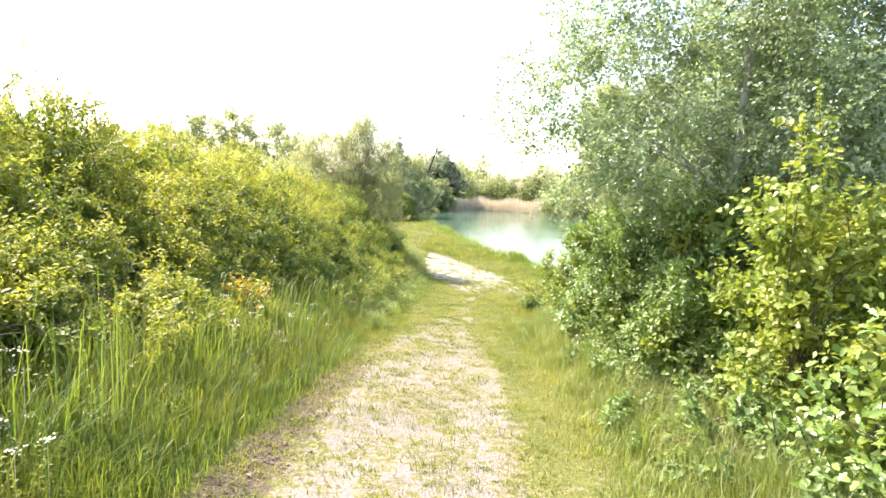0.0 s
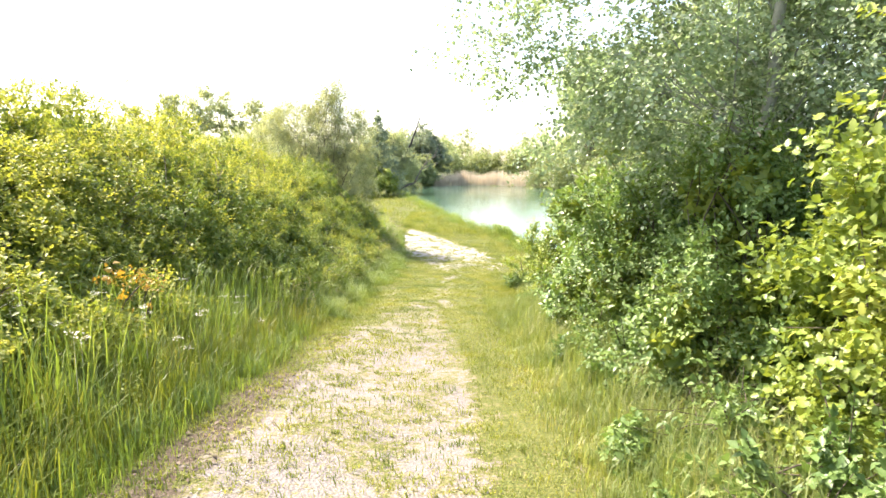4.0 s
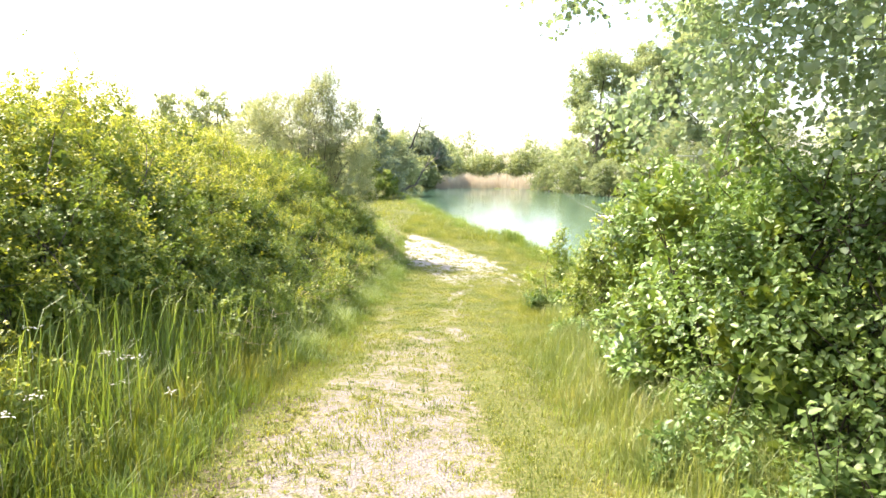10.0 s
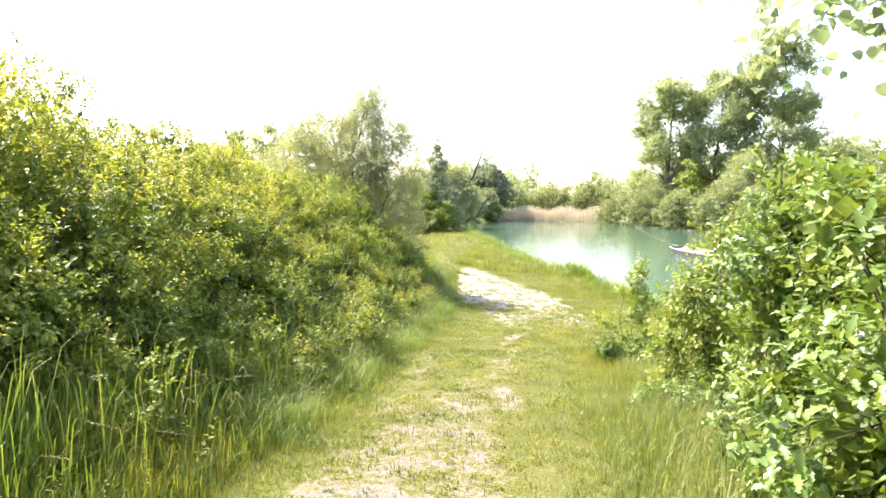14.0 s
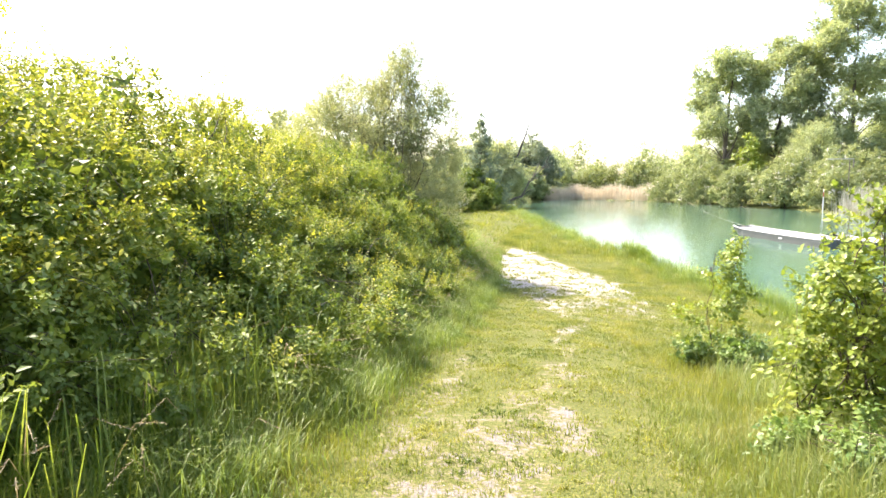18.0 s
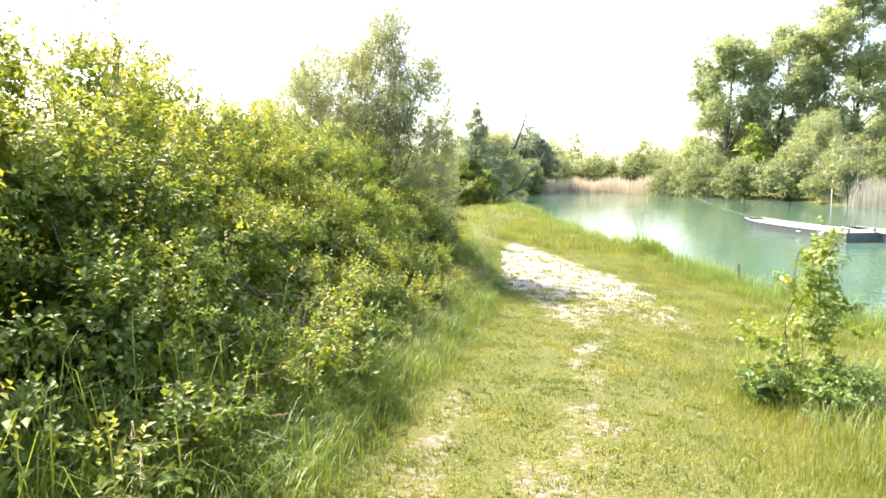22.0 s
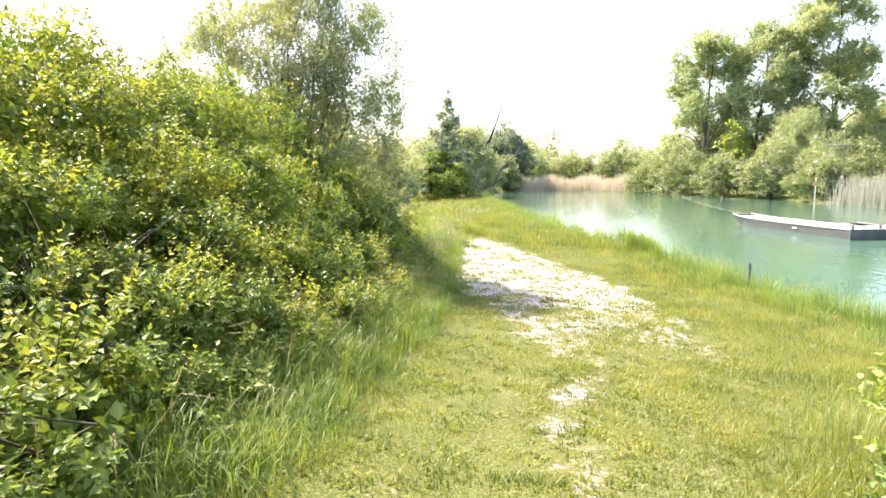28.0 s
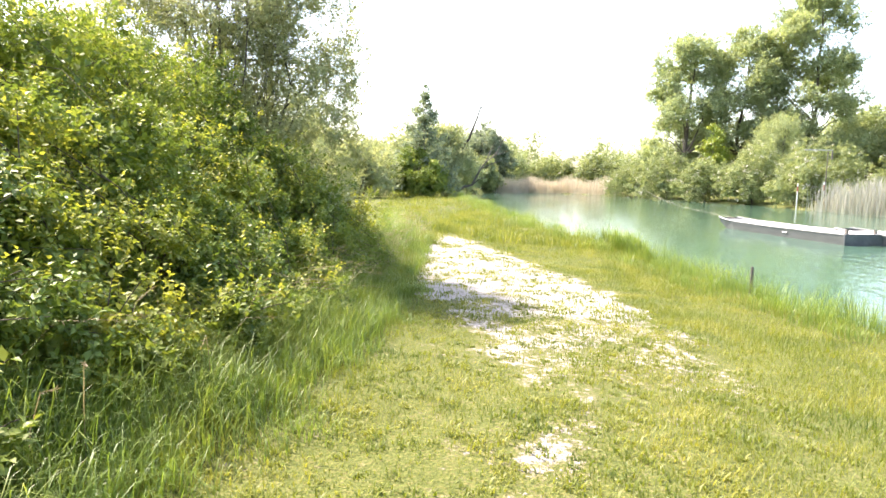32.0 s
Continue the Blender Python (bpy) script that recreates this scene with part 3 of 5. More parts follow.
# ---------------------------------------------------------------- shrubs and trees
def shrub(name, seed, x, y, lobes, material, label, category, twigs, k, leaf, wide, twig=0.45, group="", stems=9, lobed=False, fine=True, rise=0.5, shell=0.5, bark=None, base_r=0.028, shoots=0, shoot_len=0.9, hole=-0.75, clump=11, reach=None, fill=0.6, under=-1.0, core_shade=None, rear=0.0):
    """A shrub of many stems: lobes are given from its foot; leaves sit along twigs in the lobes' outer shell."""
    rng = np.random.default_rng(seed)
    z = float(land(np.array(x), np.array(y)))
    top = empty(name, x, y, z - 0.03, label, category, group)
    lobes = np.asarray(lobes, float)
    reach = reach or 0.8 * float(np.median(lobes[:, 3]))
    P, out = branchlets(rng, *lobe_points(rng, lobes, twigs // clump, shell, hole=hole, under=under, rear=rear), clump, reach)
    keep = P[:, 2] > 0.04
    P, out = P[keep], out[keep]
    seat, ld, nn, ends = sprays(rng, P, out, twig, k, rise)
    extra = []
    if shoots:
        hi = np.argsort(-(P[:, 2] + 0.4 * rng.random(len(P))))[: shoots * 6]
        hi = rng.choice(hi, shoots, replace=False)
        ks = 16
        s2, l2, n2, _ = sprays(rng, P[hi], out[hi], shoot_len, ks, 0.9, 0.6)
        seat, ld, nn = np.concatenate([seat, s2]), np.concatenate([ld, l2]), np.concatenate([nn, n2])
        s2 = s2.reshape(shoots, ks, 3)
        extra = [np.c_[np.concatenate([P[h][None], s2[i, ::3]]), np.linspace(0.006, 0.002, 1 + len(s2[i, ::3]))] for i, h in enumerate(hi)]
    n = len(seat)
    size = leaf * rng.uniform(0.5, 1.25, n)
    if lobed:
        V, F = lobed_geo(seat, ld, nn, size, MAPLE_EDGE if material is M_MAPLE else OAK_EDGE)
    else:
        V, F = leaf_geo(seat, ld, nn, size, size * wide, fine)
    mesh_part("foliage", V, F, material, top)
    if fill:
        # a darker leaf material given here deepens the core's shade by colour
        mesh_part("inner_foliage", *inner_leaves(rng, lobes, int(twigs * fill), leaf * 0.65 if lobed else leaf), core_shade or material, top)
    paths = []
    for s in range(stems):
        lo = lobes[rng.integers(len(lobes))]
        d = rand_dirs(rng, 1)[0]
        d[2] = abs(d[2])
        end = lo[:3] + d * lo[3:] * rng.uniform(0.6, 1.0)
        a0 = rng.uniform(0, 6.28)
        r = 0.12 * rng.random() + 0.05
        paths.append(bent(rng, (r * math.cos(a0), r * math.sin(a0), -0.05), end, base_r * rng.uniform(0.6, 1.1), 0.005, 8, 0.09))
    pick = rng.choice(len(P), size=min(len(P), 16 + stems * 4 if base_r >= 0.01 else 0), replace=False)
    grown = [[path] for path in paths]
    for i in pick:
        stem = grown[rng.integers(stems)]
        near = stem[0][rng.integers(3, 8)]
        stem.append(bent(rng, near[:3], ends[i], 0.006, 0.002, 4, 0.08))
    for i, path in enumerate(extra):
        stem = grown[i % stems]
        near = stem[0][-2]
        stem.append(bent(rng, near[:3], path[0, :3], 0.006, 0.005, 4, 0.05))
        stem.append(path)
    for stem in grown:
        mesh_part("stem", *tubes(stem, 4), bark or M_TWIG, top, shade=True)
    return top


def tree(name, seed, x, y, height, lobes, material, label, category, twigs, k, leaf, wide, bark, r0, lean=(0, 0), limbs=14, twig=0.6, fine=False, group="", z=None, crown="crown", rise=0.35, shell=0.45, fork=0.3, sides=8, limb_r=0.48, hole=-0.75, clump=11, reach=None, fill=0.0):
    """A tree: tapered trunk, limbs reaching into the lobes of its crown, and leaves on twigs."""
    rng = np.random.default_rng(seed)
    if z is None:
        z = float(land(np.array(x), np.array(y)))
    top = empty(name, x, y, z - 0.05, label, category, group)
    lobes = np.asarray(lobes, float)
    trunk = bent(rng, (0, 0, -0.1), (lean[0], lean[1], height * 0.93), r0, r0 * 0.12, 14, 0.03)
    trunk[0, 3] *= 1.35
    VT, FT = tubes([trunk], sides)
    stem = mesh_part("trunk", VT, FT, bark, top, shade=True)
    paths = []
    for s in range(limbs):
        lo = lobes[s % len(lobes)]
        d = rand_dirs(rng, 1)[0]
        end = lo[:3] + d * lo[3:] * rng.uniform(0.3, 0.8)
        i = int(np.clip((end[2] * rng.uniform(0.45, 0.8)) / height * 13, fork * 13, 12))
        r = trunk[i, 3] * limb_r * rng.uniform(0.75, 1.25)
        limb = bent(rng, trunk[i, :3], end, r, r * 0.2, 8, 0.07)
        paths.append(limb)
        for _ in range(4):
            j = rng.integers(3, 8)
            e2 = limb[j, :3] + rand_dirs(rng, 1)[0] * lo[3:] * 0.6
            paths.append(bent(rng, limb[j, :3], e2, limb[j, 3] * 0.6, 0.004, 5, 0.08))
    VB, FB = tubes(paths, 5)
    mesh_part("branch_frame", VB, FB, bark, stem, shade=True)
    reach = reach or 0.8 * float(np.median(lobes[:, 3]))
    P, out = branchlets(rng, *lobe_points(rng, lobes, twigs // clump, shell, hole=hole), clump, reach)
    seat, ld, nn, ends = sprays(rng, P, out, twig, k, rise)
    n = len(seat)
    size = leaf * rng.uniform(0.55, 1.2, n)
    V, F = leaf_geo(seat, ld, nn, size, size * wide, fine)
    made = mesh_part(crown, V, F, material, top)
    if fill:
        mesh_part("inner_foliage", *inner_leaves(rng, lobes, int(twigs * fill), leaf), material, made)
    return top


def mound(rng, n, wx, wy, h, low=0.2, grain=1.0):
    """Lobes of a rounded thicket with an uneven outline."""
    out = []
    for i in range(n):
        a, r = rng.uniform(0, 6.28), math.sqrt((i + rng.random()) / n)
        px, py = r * math.cos(a) * wx * 0.8, r * math.sin(a) * wy * 0.8
        top = h * (1 - 0.42 * r * r) * rng.uniform(0.78, 1.08)
        rr = rng.uniform(0.24, 0.4) * grain
        rz = min(top * 0.3, 1.2 * rr * max(wx, wy))
        out.append((px, py, top - rz, wx * rr, wy * rr, rz))
        lev = top - 2.1 * rz
        while lev > low:
            out.append((px * 1.12 + rng.normal() * 0.08 * wx, py * 1.12 + rng.normal() * 0.08 * wy, lev, wx * rr * 1.05, wy * rr * 1.05, rz * 0.8))
            lev -= rz * 1.7
    return out


def big_leaves(top, seed, lobes, n, size, edge, material):
    """Large leaves that stand out one by one on a shrub."""
    rng = np.random.default_rng(seed)
    V, F = lobed_geo(np.zeros((1, 3)), np.array([[0, 1.0, 0]]), np.array([[0, 0, 1.0]]), 1.0, edge)
    me = mesh_from("leaf", V, F, material)
    P, out = lobe_points(rng, lobes, n, 0.98)
    for p, o in zip(P, out):
        ob = new("leaf", me)
        ob.parent = top
        d = Vector(o * [1, 1, 0.3] + rng.normal(size=3) * 0.4 + [0, 0, -0.15]).normalized()
        m = look(Vector(p + o * 0.12), Vector(p + o * 0.12) + d).to_3x3() @ Euler((-math.pi / 2, 0, 0)).to_matrix()
        k = size * rng.uniform(0.7, 1.25)
        ob.matrix_basis = Matrix.LocRotScale(Vector(p + o * 0.12), m.to_quaternion(), (k, k, k))


def hedge_height(x, y):
    """Outline of the hedgerow above its foot: a slope that climbs from the grass to a rounded top."""
    foot = np.interp(y, (8, 11, 17, 20, 26), (2.3, 2.55, 2.5, 2.25, 2.05))
    s = np.clip((-x - foot) / np.interp(y, (9, 11, 16, 19, 22), (2.9, 2.2, 2.2, 3.0, 2.8)), 0.0, 1.0)
    return np.interp(y, (0, 5, 9, 12, 18, 21), (2.2, 2.45, 2.85, 3.0, 3.05, 3.1)) * s ** np.interp(y, (6, 9, 13, 18, 21), (1.05, 1.0, 0.7, 0.75, 0.95))


def hedge_lobes(rng, x, y, wx, wy, n, low):
    """Lobes of one hedge shrub under the hedgerow's outline, from the shrub's foot."""
    out = []
    for i in range(n):
        px, py = rng.uniform(-wx, wx), rng.uniform(-wy, wy)
        h = float(hedge_height(x + px, y + py)) * rng.uniform(0.86, 1.1)
        r = rng.uniform(0.28, 0.52) * (0.75 + 0.14 * h)
        z = max(h - r * 0.8, r * 0.7)
        out.append((px, py, z, r * 1.1, r * 1.2, r * 0.8))
        if z > 1.1:
            out.append((px + 0.25, py, z - 0.75, r * 1.2, r * 1.3, r * 0.8))
        if h > 1.0 and not low:
            out.append((px + 0.05, py, 0.35, r * 1.2, r * 1.3, r * 0.8))
        if z > 2.2:
            out.append((px + 0.1, py, z - 1.5, r * 1.3, r * 1.3, r))
    return out


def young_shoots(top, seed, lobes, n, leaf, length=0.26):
    """Fresh yellow-green shoots that stand up from the crowns of a shrub; their colour also stands in for sun on its
    tops.
    """
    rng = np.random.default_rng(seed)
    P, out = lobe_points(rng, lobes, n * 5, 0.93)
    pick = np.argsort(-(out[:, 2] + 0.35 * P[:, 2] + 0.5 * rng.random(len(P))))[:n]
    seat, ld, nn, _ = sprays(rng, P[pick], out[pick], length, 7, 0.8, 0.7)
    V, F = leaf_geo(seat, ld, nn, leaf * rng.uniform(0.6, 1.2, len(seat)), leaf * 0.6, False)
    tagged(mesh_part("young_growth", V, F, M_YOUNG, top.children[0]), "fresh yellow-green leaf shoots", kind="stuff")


def build_hedge():
    """The hedgerow along the path: a chain of shrubs, low in front and taller behind."""
    rng = np.random.default_rng(11)
    rows = [(float(np.interp(y, (12, 15), (-3.5, -3.0))) + rng.uniform(-0.12, 0.12), y, 0.75, 1.0, 0) for y in np.arange(-1.0, 26.5, 1.6)]
    rows += [(-4.75 + rng.uniform(-0.15, 0.15), y, 1.15, 1.15, 1) for y in np.arange(-0.5, 27.0, 1.9)]
    for n, (x, y, wx, wy, back) in enumerate(rows):
        lobes = hedge_lobes(rng, x, y, wx, wy, 16 if back else 12, back)
        # the front row's dark bramble leaves past y 9.5 also stand for shade
        mat = M_HEDGE if (back and y < 20) or y < 9.5 or (n % 3 == 2 and 19 < y < 21.5) else M_BRAMBLE
        lab = "dense yellow-green hedge shrub with small glossy leaves" if mat is M_HEDGE else "arching dark green bramble bush beside the grass path"
        if back and mat is M_BRAMBLE:
            lab = "dark green hawthorn bush in the hedgerow by the willow"
        made = shrub("hedge_shrub" if mat is M_HEDGE else "hawthorn_bush" if back else "bramble_bush", 100 + n, x, y, lobes, mat, lab, "shrub", 4600 if back else 2800, 6, 0.05 if mat is M_HEDGE else 0.054, 0.64, 0.14, "hedgerow along the path", rise=0.3, fine=False, shell=0.85, shoots=4 if back else 2, shoot_len=0.6 if back else 0.45, clump=7, reach=0.2, under=-0.25, fill=1.0, core_shade=M_BRAMBLE, rear=0.6)
        # the shoot counts also lighten or darken stretches of hedge like sun and shade
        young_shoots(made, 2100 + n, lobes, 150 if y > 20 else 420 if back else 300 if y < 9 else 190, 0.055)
    # low brambles in front, at the edge of the grass; leaf colour carries sun past y 17, shade before it
    for n, y in enumerate(np.arange(15.1, 25.5, 1.3)):
        lobes = mound(rng, 7, 0.5, 0.7, rng.uniform(0.45, 0.85), 0.1)
        shrub("bramble_bush", 250 + n, -float(np.interp(y, (12, 17, 20), (2.9, 2.8, 2.55))) + rng.uniform(-0.15, 0.12), y, lobes, M_HEDGE if n % 3 and y > 17 else M_BRAMBLE, "low arching bramble at the foot of the hedge", "shrub", 900, 5, 0.064, 0.68, 0.15, "hedgerow along the path", stems=6, base_r=0.01, fine=False, shoots=9, shoot_len=0.5)
    # a backing row that closes the view behind the hedge
    for n, y in enumerate(np.arange(0.0, 30.0, 4.2)):
        lobes = mound(rng, 10, 1.6, 2.6, float(np.interp(y, (4, 11), (3.1, 3.6))) * rng.uniform(0.93, 1.07), 1.2)
        shrub("hedge_shrub", 200 + n, -7.2, y, lobes, M_HEDGE, "rounded green shrub behind the hedgerow", "shrub", 4600, 5, 0.075, 0.62, 0.2, "hedgerow along the path", fine=False, shoots=6, shoot_len=0.8, clump=8, reach=0.35, under=-0.3, rear=0.6)


def build_willow():
    """The tall grey-green willow bush at the bend of the path."""
    lobes = [(0.8, -0.5, 5.6, 0.6, 0.7, 0.8), (0.3, 0.2, 5.1, 0.8, 0.8, 0.9), (1.4, -0.3, 4.7, 0.7, 0.8, 0.8), (-0.5, 0.5, 4.6, 0.9, 0.9, 0.9), (0.5, -0.6, 4.1, 1.0, 1.0, 0.8), (1.6, 0.1, 3.7, 0.8, 0.9, 0.8), (1.5, 0.2, 2.7, 0.9, 1.2, 0.9), (0.3, 0.2, 3.2, 1.0, 1.1, 0.9), (-1.1, 0.3, 3.7, 1.1, 1.2, 0.9), (0.9, 0.9, 1.6, 1.3, 1.4, 1.1), (-0.4, -0.9, 2.0, 1.3, 1.2, 1.2), (1.2, -0.7, 1.3, 1.1, 1.0, 1.0), (-2.1, 0.2, 2.9, 1.2, 1.4, 1.1), (-1.7, -0.4, 4.0, 0.8, 1.0, 0.8), (-2.9, 0.0, 1.7, 1.2, 1.4, 1.2), (-1.2, 0.3, 4.9, 0.8, 0.9, 0.8), (-0.3, 0.0, 5.6, 0.6, 0.7, 0.7), (1.3, 0.0, 5.1, 0.6, 0.7, 0.7), (-2.3, 0.2, 4.0, 0.9, 1.0, 0.8), (-0.7, -0.3, 4.3, 0.9, 0.9, 0.8), (0.1, 0.5, 4.6, 0.9, 0.9, 0.8), (-1.6, 0.0, 4.7, 0.7, 0.8, 0.7)]
    shrub("willow_bush", 31, -5.3, 28.2, lobes, M_WILLOW, "tall grey-green willow bush with narrow leaves", "willow", 17000, 7, 0.095, 0.31, 0.32, stems=26, rise=0.9, base_r=0.045, bark=M_BARK, fine=False, shell=0.35, shoots=34, shoot_len=0.8, clump=6, reach=0.5, fill=0.0)
    lobes = mound(np.random.default_rng(6), 10, 1.35, 1.2, 2.5)
    shrub("hawthorn_bush", 32, -4.0, 26.3, lobes, M_BRAMBLE, "dark green bush at the foot of the willow", "shrub", 3200, 5, 0.055, 0.62, 0.16, "hedgerow along the path", shoots=4, fine=False)
    lobes = mound(np.random.default_rng(9), 8, 0.9, 1.4, 1.3, 0.1)
    shrub("bramble_bush", 33, -3.6, 29.6, lobes, M_HEDGE, "low green bramble under the willow", "shrub", 1300, 5, 0.06, 0.65, 0.28, "hedgerow along the path", shoots=4, fine=False)


def build_right():
    """Poplar, maple, oak and dogwood thicket on the pond side of the path."""
    rng = np.random.default_rng(8)
    lob = [(-1.1, 0.2, 3.9, 1.0, 1.1, 0.7), (-2.05, 0.8, 3.45, 0.45, 0.5, 0.35), (-1.9, 0.7, 4.3, 0.5, 0.6, 0.45), (-1.5, 1.0, 2.95, 0.55, 0.6, 0.45), (-0.6, 0.0, 3.05, 0.8, 0.7, 0.5), (-1.4, 0.9, 3.6, 0.7, 0.7, 0.5), (-1.3, 0.5, 4.7, 0.8, 0.9, 0.6), (-1.0, -0.1, 3.3, 0.7, 0.6, 0.5), (-0.3, 0.3, 2.6, 0.7, 0.6, 0.45), (1.1, -0.8, 4.0, 1.0, 1.0, 0.8), (0.8, 0.6, 5.2, 1.0, 1.0, 0.7), (0.2, -0.5, 4.9, 0.8, 0.8, 0.6), (1.4, 0.3, 4.5, 0.9, 0.9, 0.7), (1.2, 0.8, 3.3, 0.9, 0.9, 0.7), (-0.4, 0.4, 5.6, 0.8, 0.8, 0.6), (0.2, 0, 6.5, 0.6, 0.6, 0.6), (-0.6, 0.8, 3.1, 1.0, 1.0, 0.6), (1.3, -0.4, 3.4, 1.1, 1.1, 0.9), (0.4, 0.9, 3.8, 1.1, 1.0, 0.9), (1.0, -0.7, 3.2, 0.9, 0.7, 0.6)]
    tree("poplar_tree", 41, 3.06, 7.7, 7.4, lob, M_POPLAR, "young poplar tree with pale bark and fluttering leaves", "tree", 14000, 5, 0.047, 0.9, M_POPBARK, 0.085, (0.1, 0.2), 18, 0.24, True, rise=0.15, fork=0.36, limb_r=0.16, hole=-0.6, reach=0.55)
    lob2 = [(0, 0, 4.6, 1.6, 1.6, 1.1), (-0.9, 0.3, 3.6, 1.2, 1.2, 1.0), (0.4, -0.5, 5.6, 1.0, 1.0, 0.8), (0, 0, 6.6, 0.7, 0.7, 0.7), (0.8, 0.6, 3.2, 1.2, 1.2, 1.0), (-0.8, -0.8, 4.8, 1.0, 1.0, 0.9), (-1.2, 0.6, 2.8, 1.2, 1.2, 0.9), (-0.9, 1.6, 3.9, 1.2, 1.2, 1.0)]
    tree("poplar_tree", 42, 5.6, 8.4, 8.0, lob2, M_POPLAR, "slender poplar tree with silvery leaves behind the thicket", "tree", 6500, 6, 0.075, 0.88, M_POPBARK, 0.08, (-0.1, 0.1), 12, 0.5, False, rise=0.15)
    dog, map_, oak = (M_DOGWOOD, "dogwood_bush", "dense dark green dogwood bush beside the path"), (M_MAPLE, "maple_shrub", "bright yellow-green field maple shrub"), (M_OAKLEAF, "oak_shrub", "young oak shrub with lobed bright green leaves")
    for n, (x, y, wx, wy, h, kind, tw) in enumerate([
        (2.95, 5.2, 0.85, 0.95, 2.75, map_, 2600), (2.75, 3.5, 0.7, 0.75, 1.5, oak, 800), (4.6, 5.9, 1.2, 1.2, 2.9, dog, 2800),
        (2.8, 7.1, 0.95, 1.0, 2.4, dog, 3800), (2.75, 8.6, 1.05, 1.0, 2.7, dog, 4200), (4.4, 9.8, 1.3, 1.4, 4.0, dog, 2000),
        (2.8, 10.4, 0.9, 1.0, 2.4, oak, 1700), (3.35, 11.9, 0.95, 1.0, 3.4, oak, 2300), (2.9, 13.5, 0.8, 0.85, 3.15, oak, 1500),
        (2.72, 15.2, 0.65, 0.7, 2.2, map_, 1300), (5.2, 12.6, 1.2, 1.4, 2.2, dog, 1200), (3.9, 9.0, 0.9, 1.0, 3.4, dog, 3000)]):
        lobes = mound(rng, 9, wx, wy, h)
        if n == 6:
            lobes += [(-0.75, -0.3, 1.95, 0.35, 0.35, 0.25), (-1.05, -0.4, 2.0, 0.24, 0.24, 0.16)]
        mat, name, lab = kind
        lobed = mat is not M_DOGWOOD
        made = shrub(name, 60 + n, x, y, lobes, mat, lab, "shrub", tw, 4 if lobed else 5, (0.06 if mat is M_MAPLE else 0.085) if lobed else 0.055, 0.6, 0.17, "pond-side thicket", lobed=lobed, shoots=3 if lobed else 8, shoot_len=0.4, hole=-0.5, reach=0.36, under=-0.45, fill=1.8 if lobed else 1.5, core_shade=M_BRAMBLE, base_r=0.017)
        if lobed:
            big_leaves(made, 700 + n, lobes, 60, 0.08 if mat is M_MAPLE else 0.11, MAPLE_EDGE if mat is M_MAPLE else OAK_EDGE, mat)
    for n, (x, y, h) in enumerate([(2.15, 3.0, 0.55), (2.05, 4.4, 0.6), (2.1, 5.9, 0.55), (2.0, 7.5, 0.6), (2.05, 9.4, 0.6), (2.15, 11.4, 0.6), (2.3, 13.9, 0.55)]):
        lobes = mound(rng, 6, 0.55, 0.8, h, 0.08)
        shrub("bramble_bush", 90 + n, x, y, lobes, M_DOGWOOD, "low leafy bramble at the edge of the thicket", "shrub", 800, 5, 0.062, 0.72, 0.14, "pond-side thicket", stems=5, base_r=0.01, fine=False, shoots=5, shoot_len=0.5)
    lobes = [(0.15, 0, 0.3, 0.5, 0.4, 0.28), (-0.3, 0, 0.75, 0.28, 0.26, 0.24), (0.32, 0.1, 0.85, 0.3, 0.26, 0.26), (0.0, 0.0, 1.15, 0.3, 0.26, 0.3), (-0.14, 0, 1.5, 0.16, 0.15, 0.22), (0.16, 0.05, 1.62, 0.18, 0.15, 0.24)]
    shrub("sapling", 81, 2.36, 18.6, lobes, M_MAPLE, "slim young sapling with lobed leaves in the grass", "sapling", 620, 4, 0.062, 0.6, 0.13, stems=3, lobed=True, shell=0.3, base_r=0.006, shoots=0, clump=6, reach=0.2, fill=0.0)
    lobes = mound(rng, 7, 0.75, 0.6, 0.6, 0.08)
    shrub("bramble_bush", 82, 2.5, 18.4, lobes, M_DOGWOOD, "low leafy weeds round the sapling", "shrub", 620, 5, 0.055, 0.7, 0.13, stems=5, base_r=0.008, fine=False)


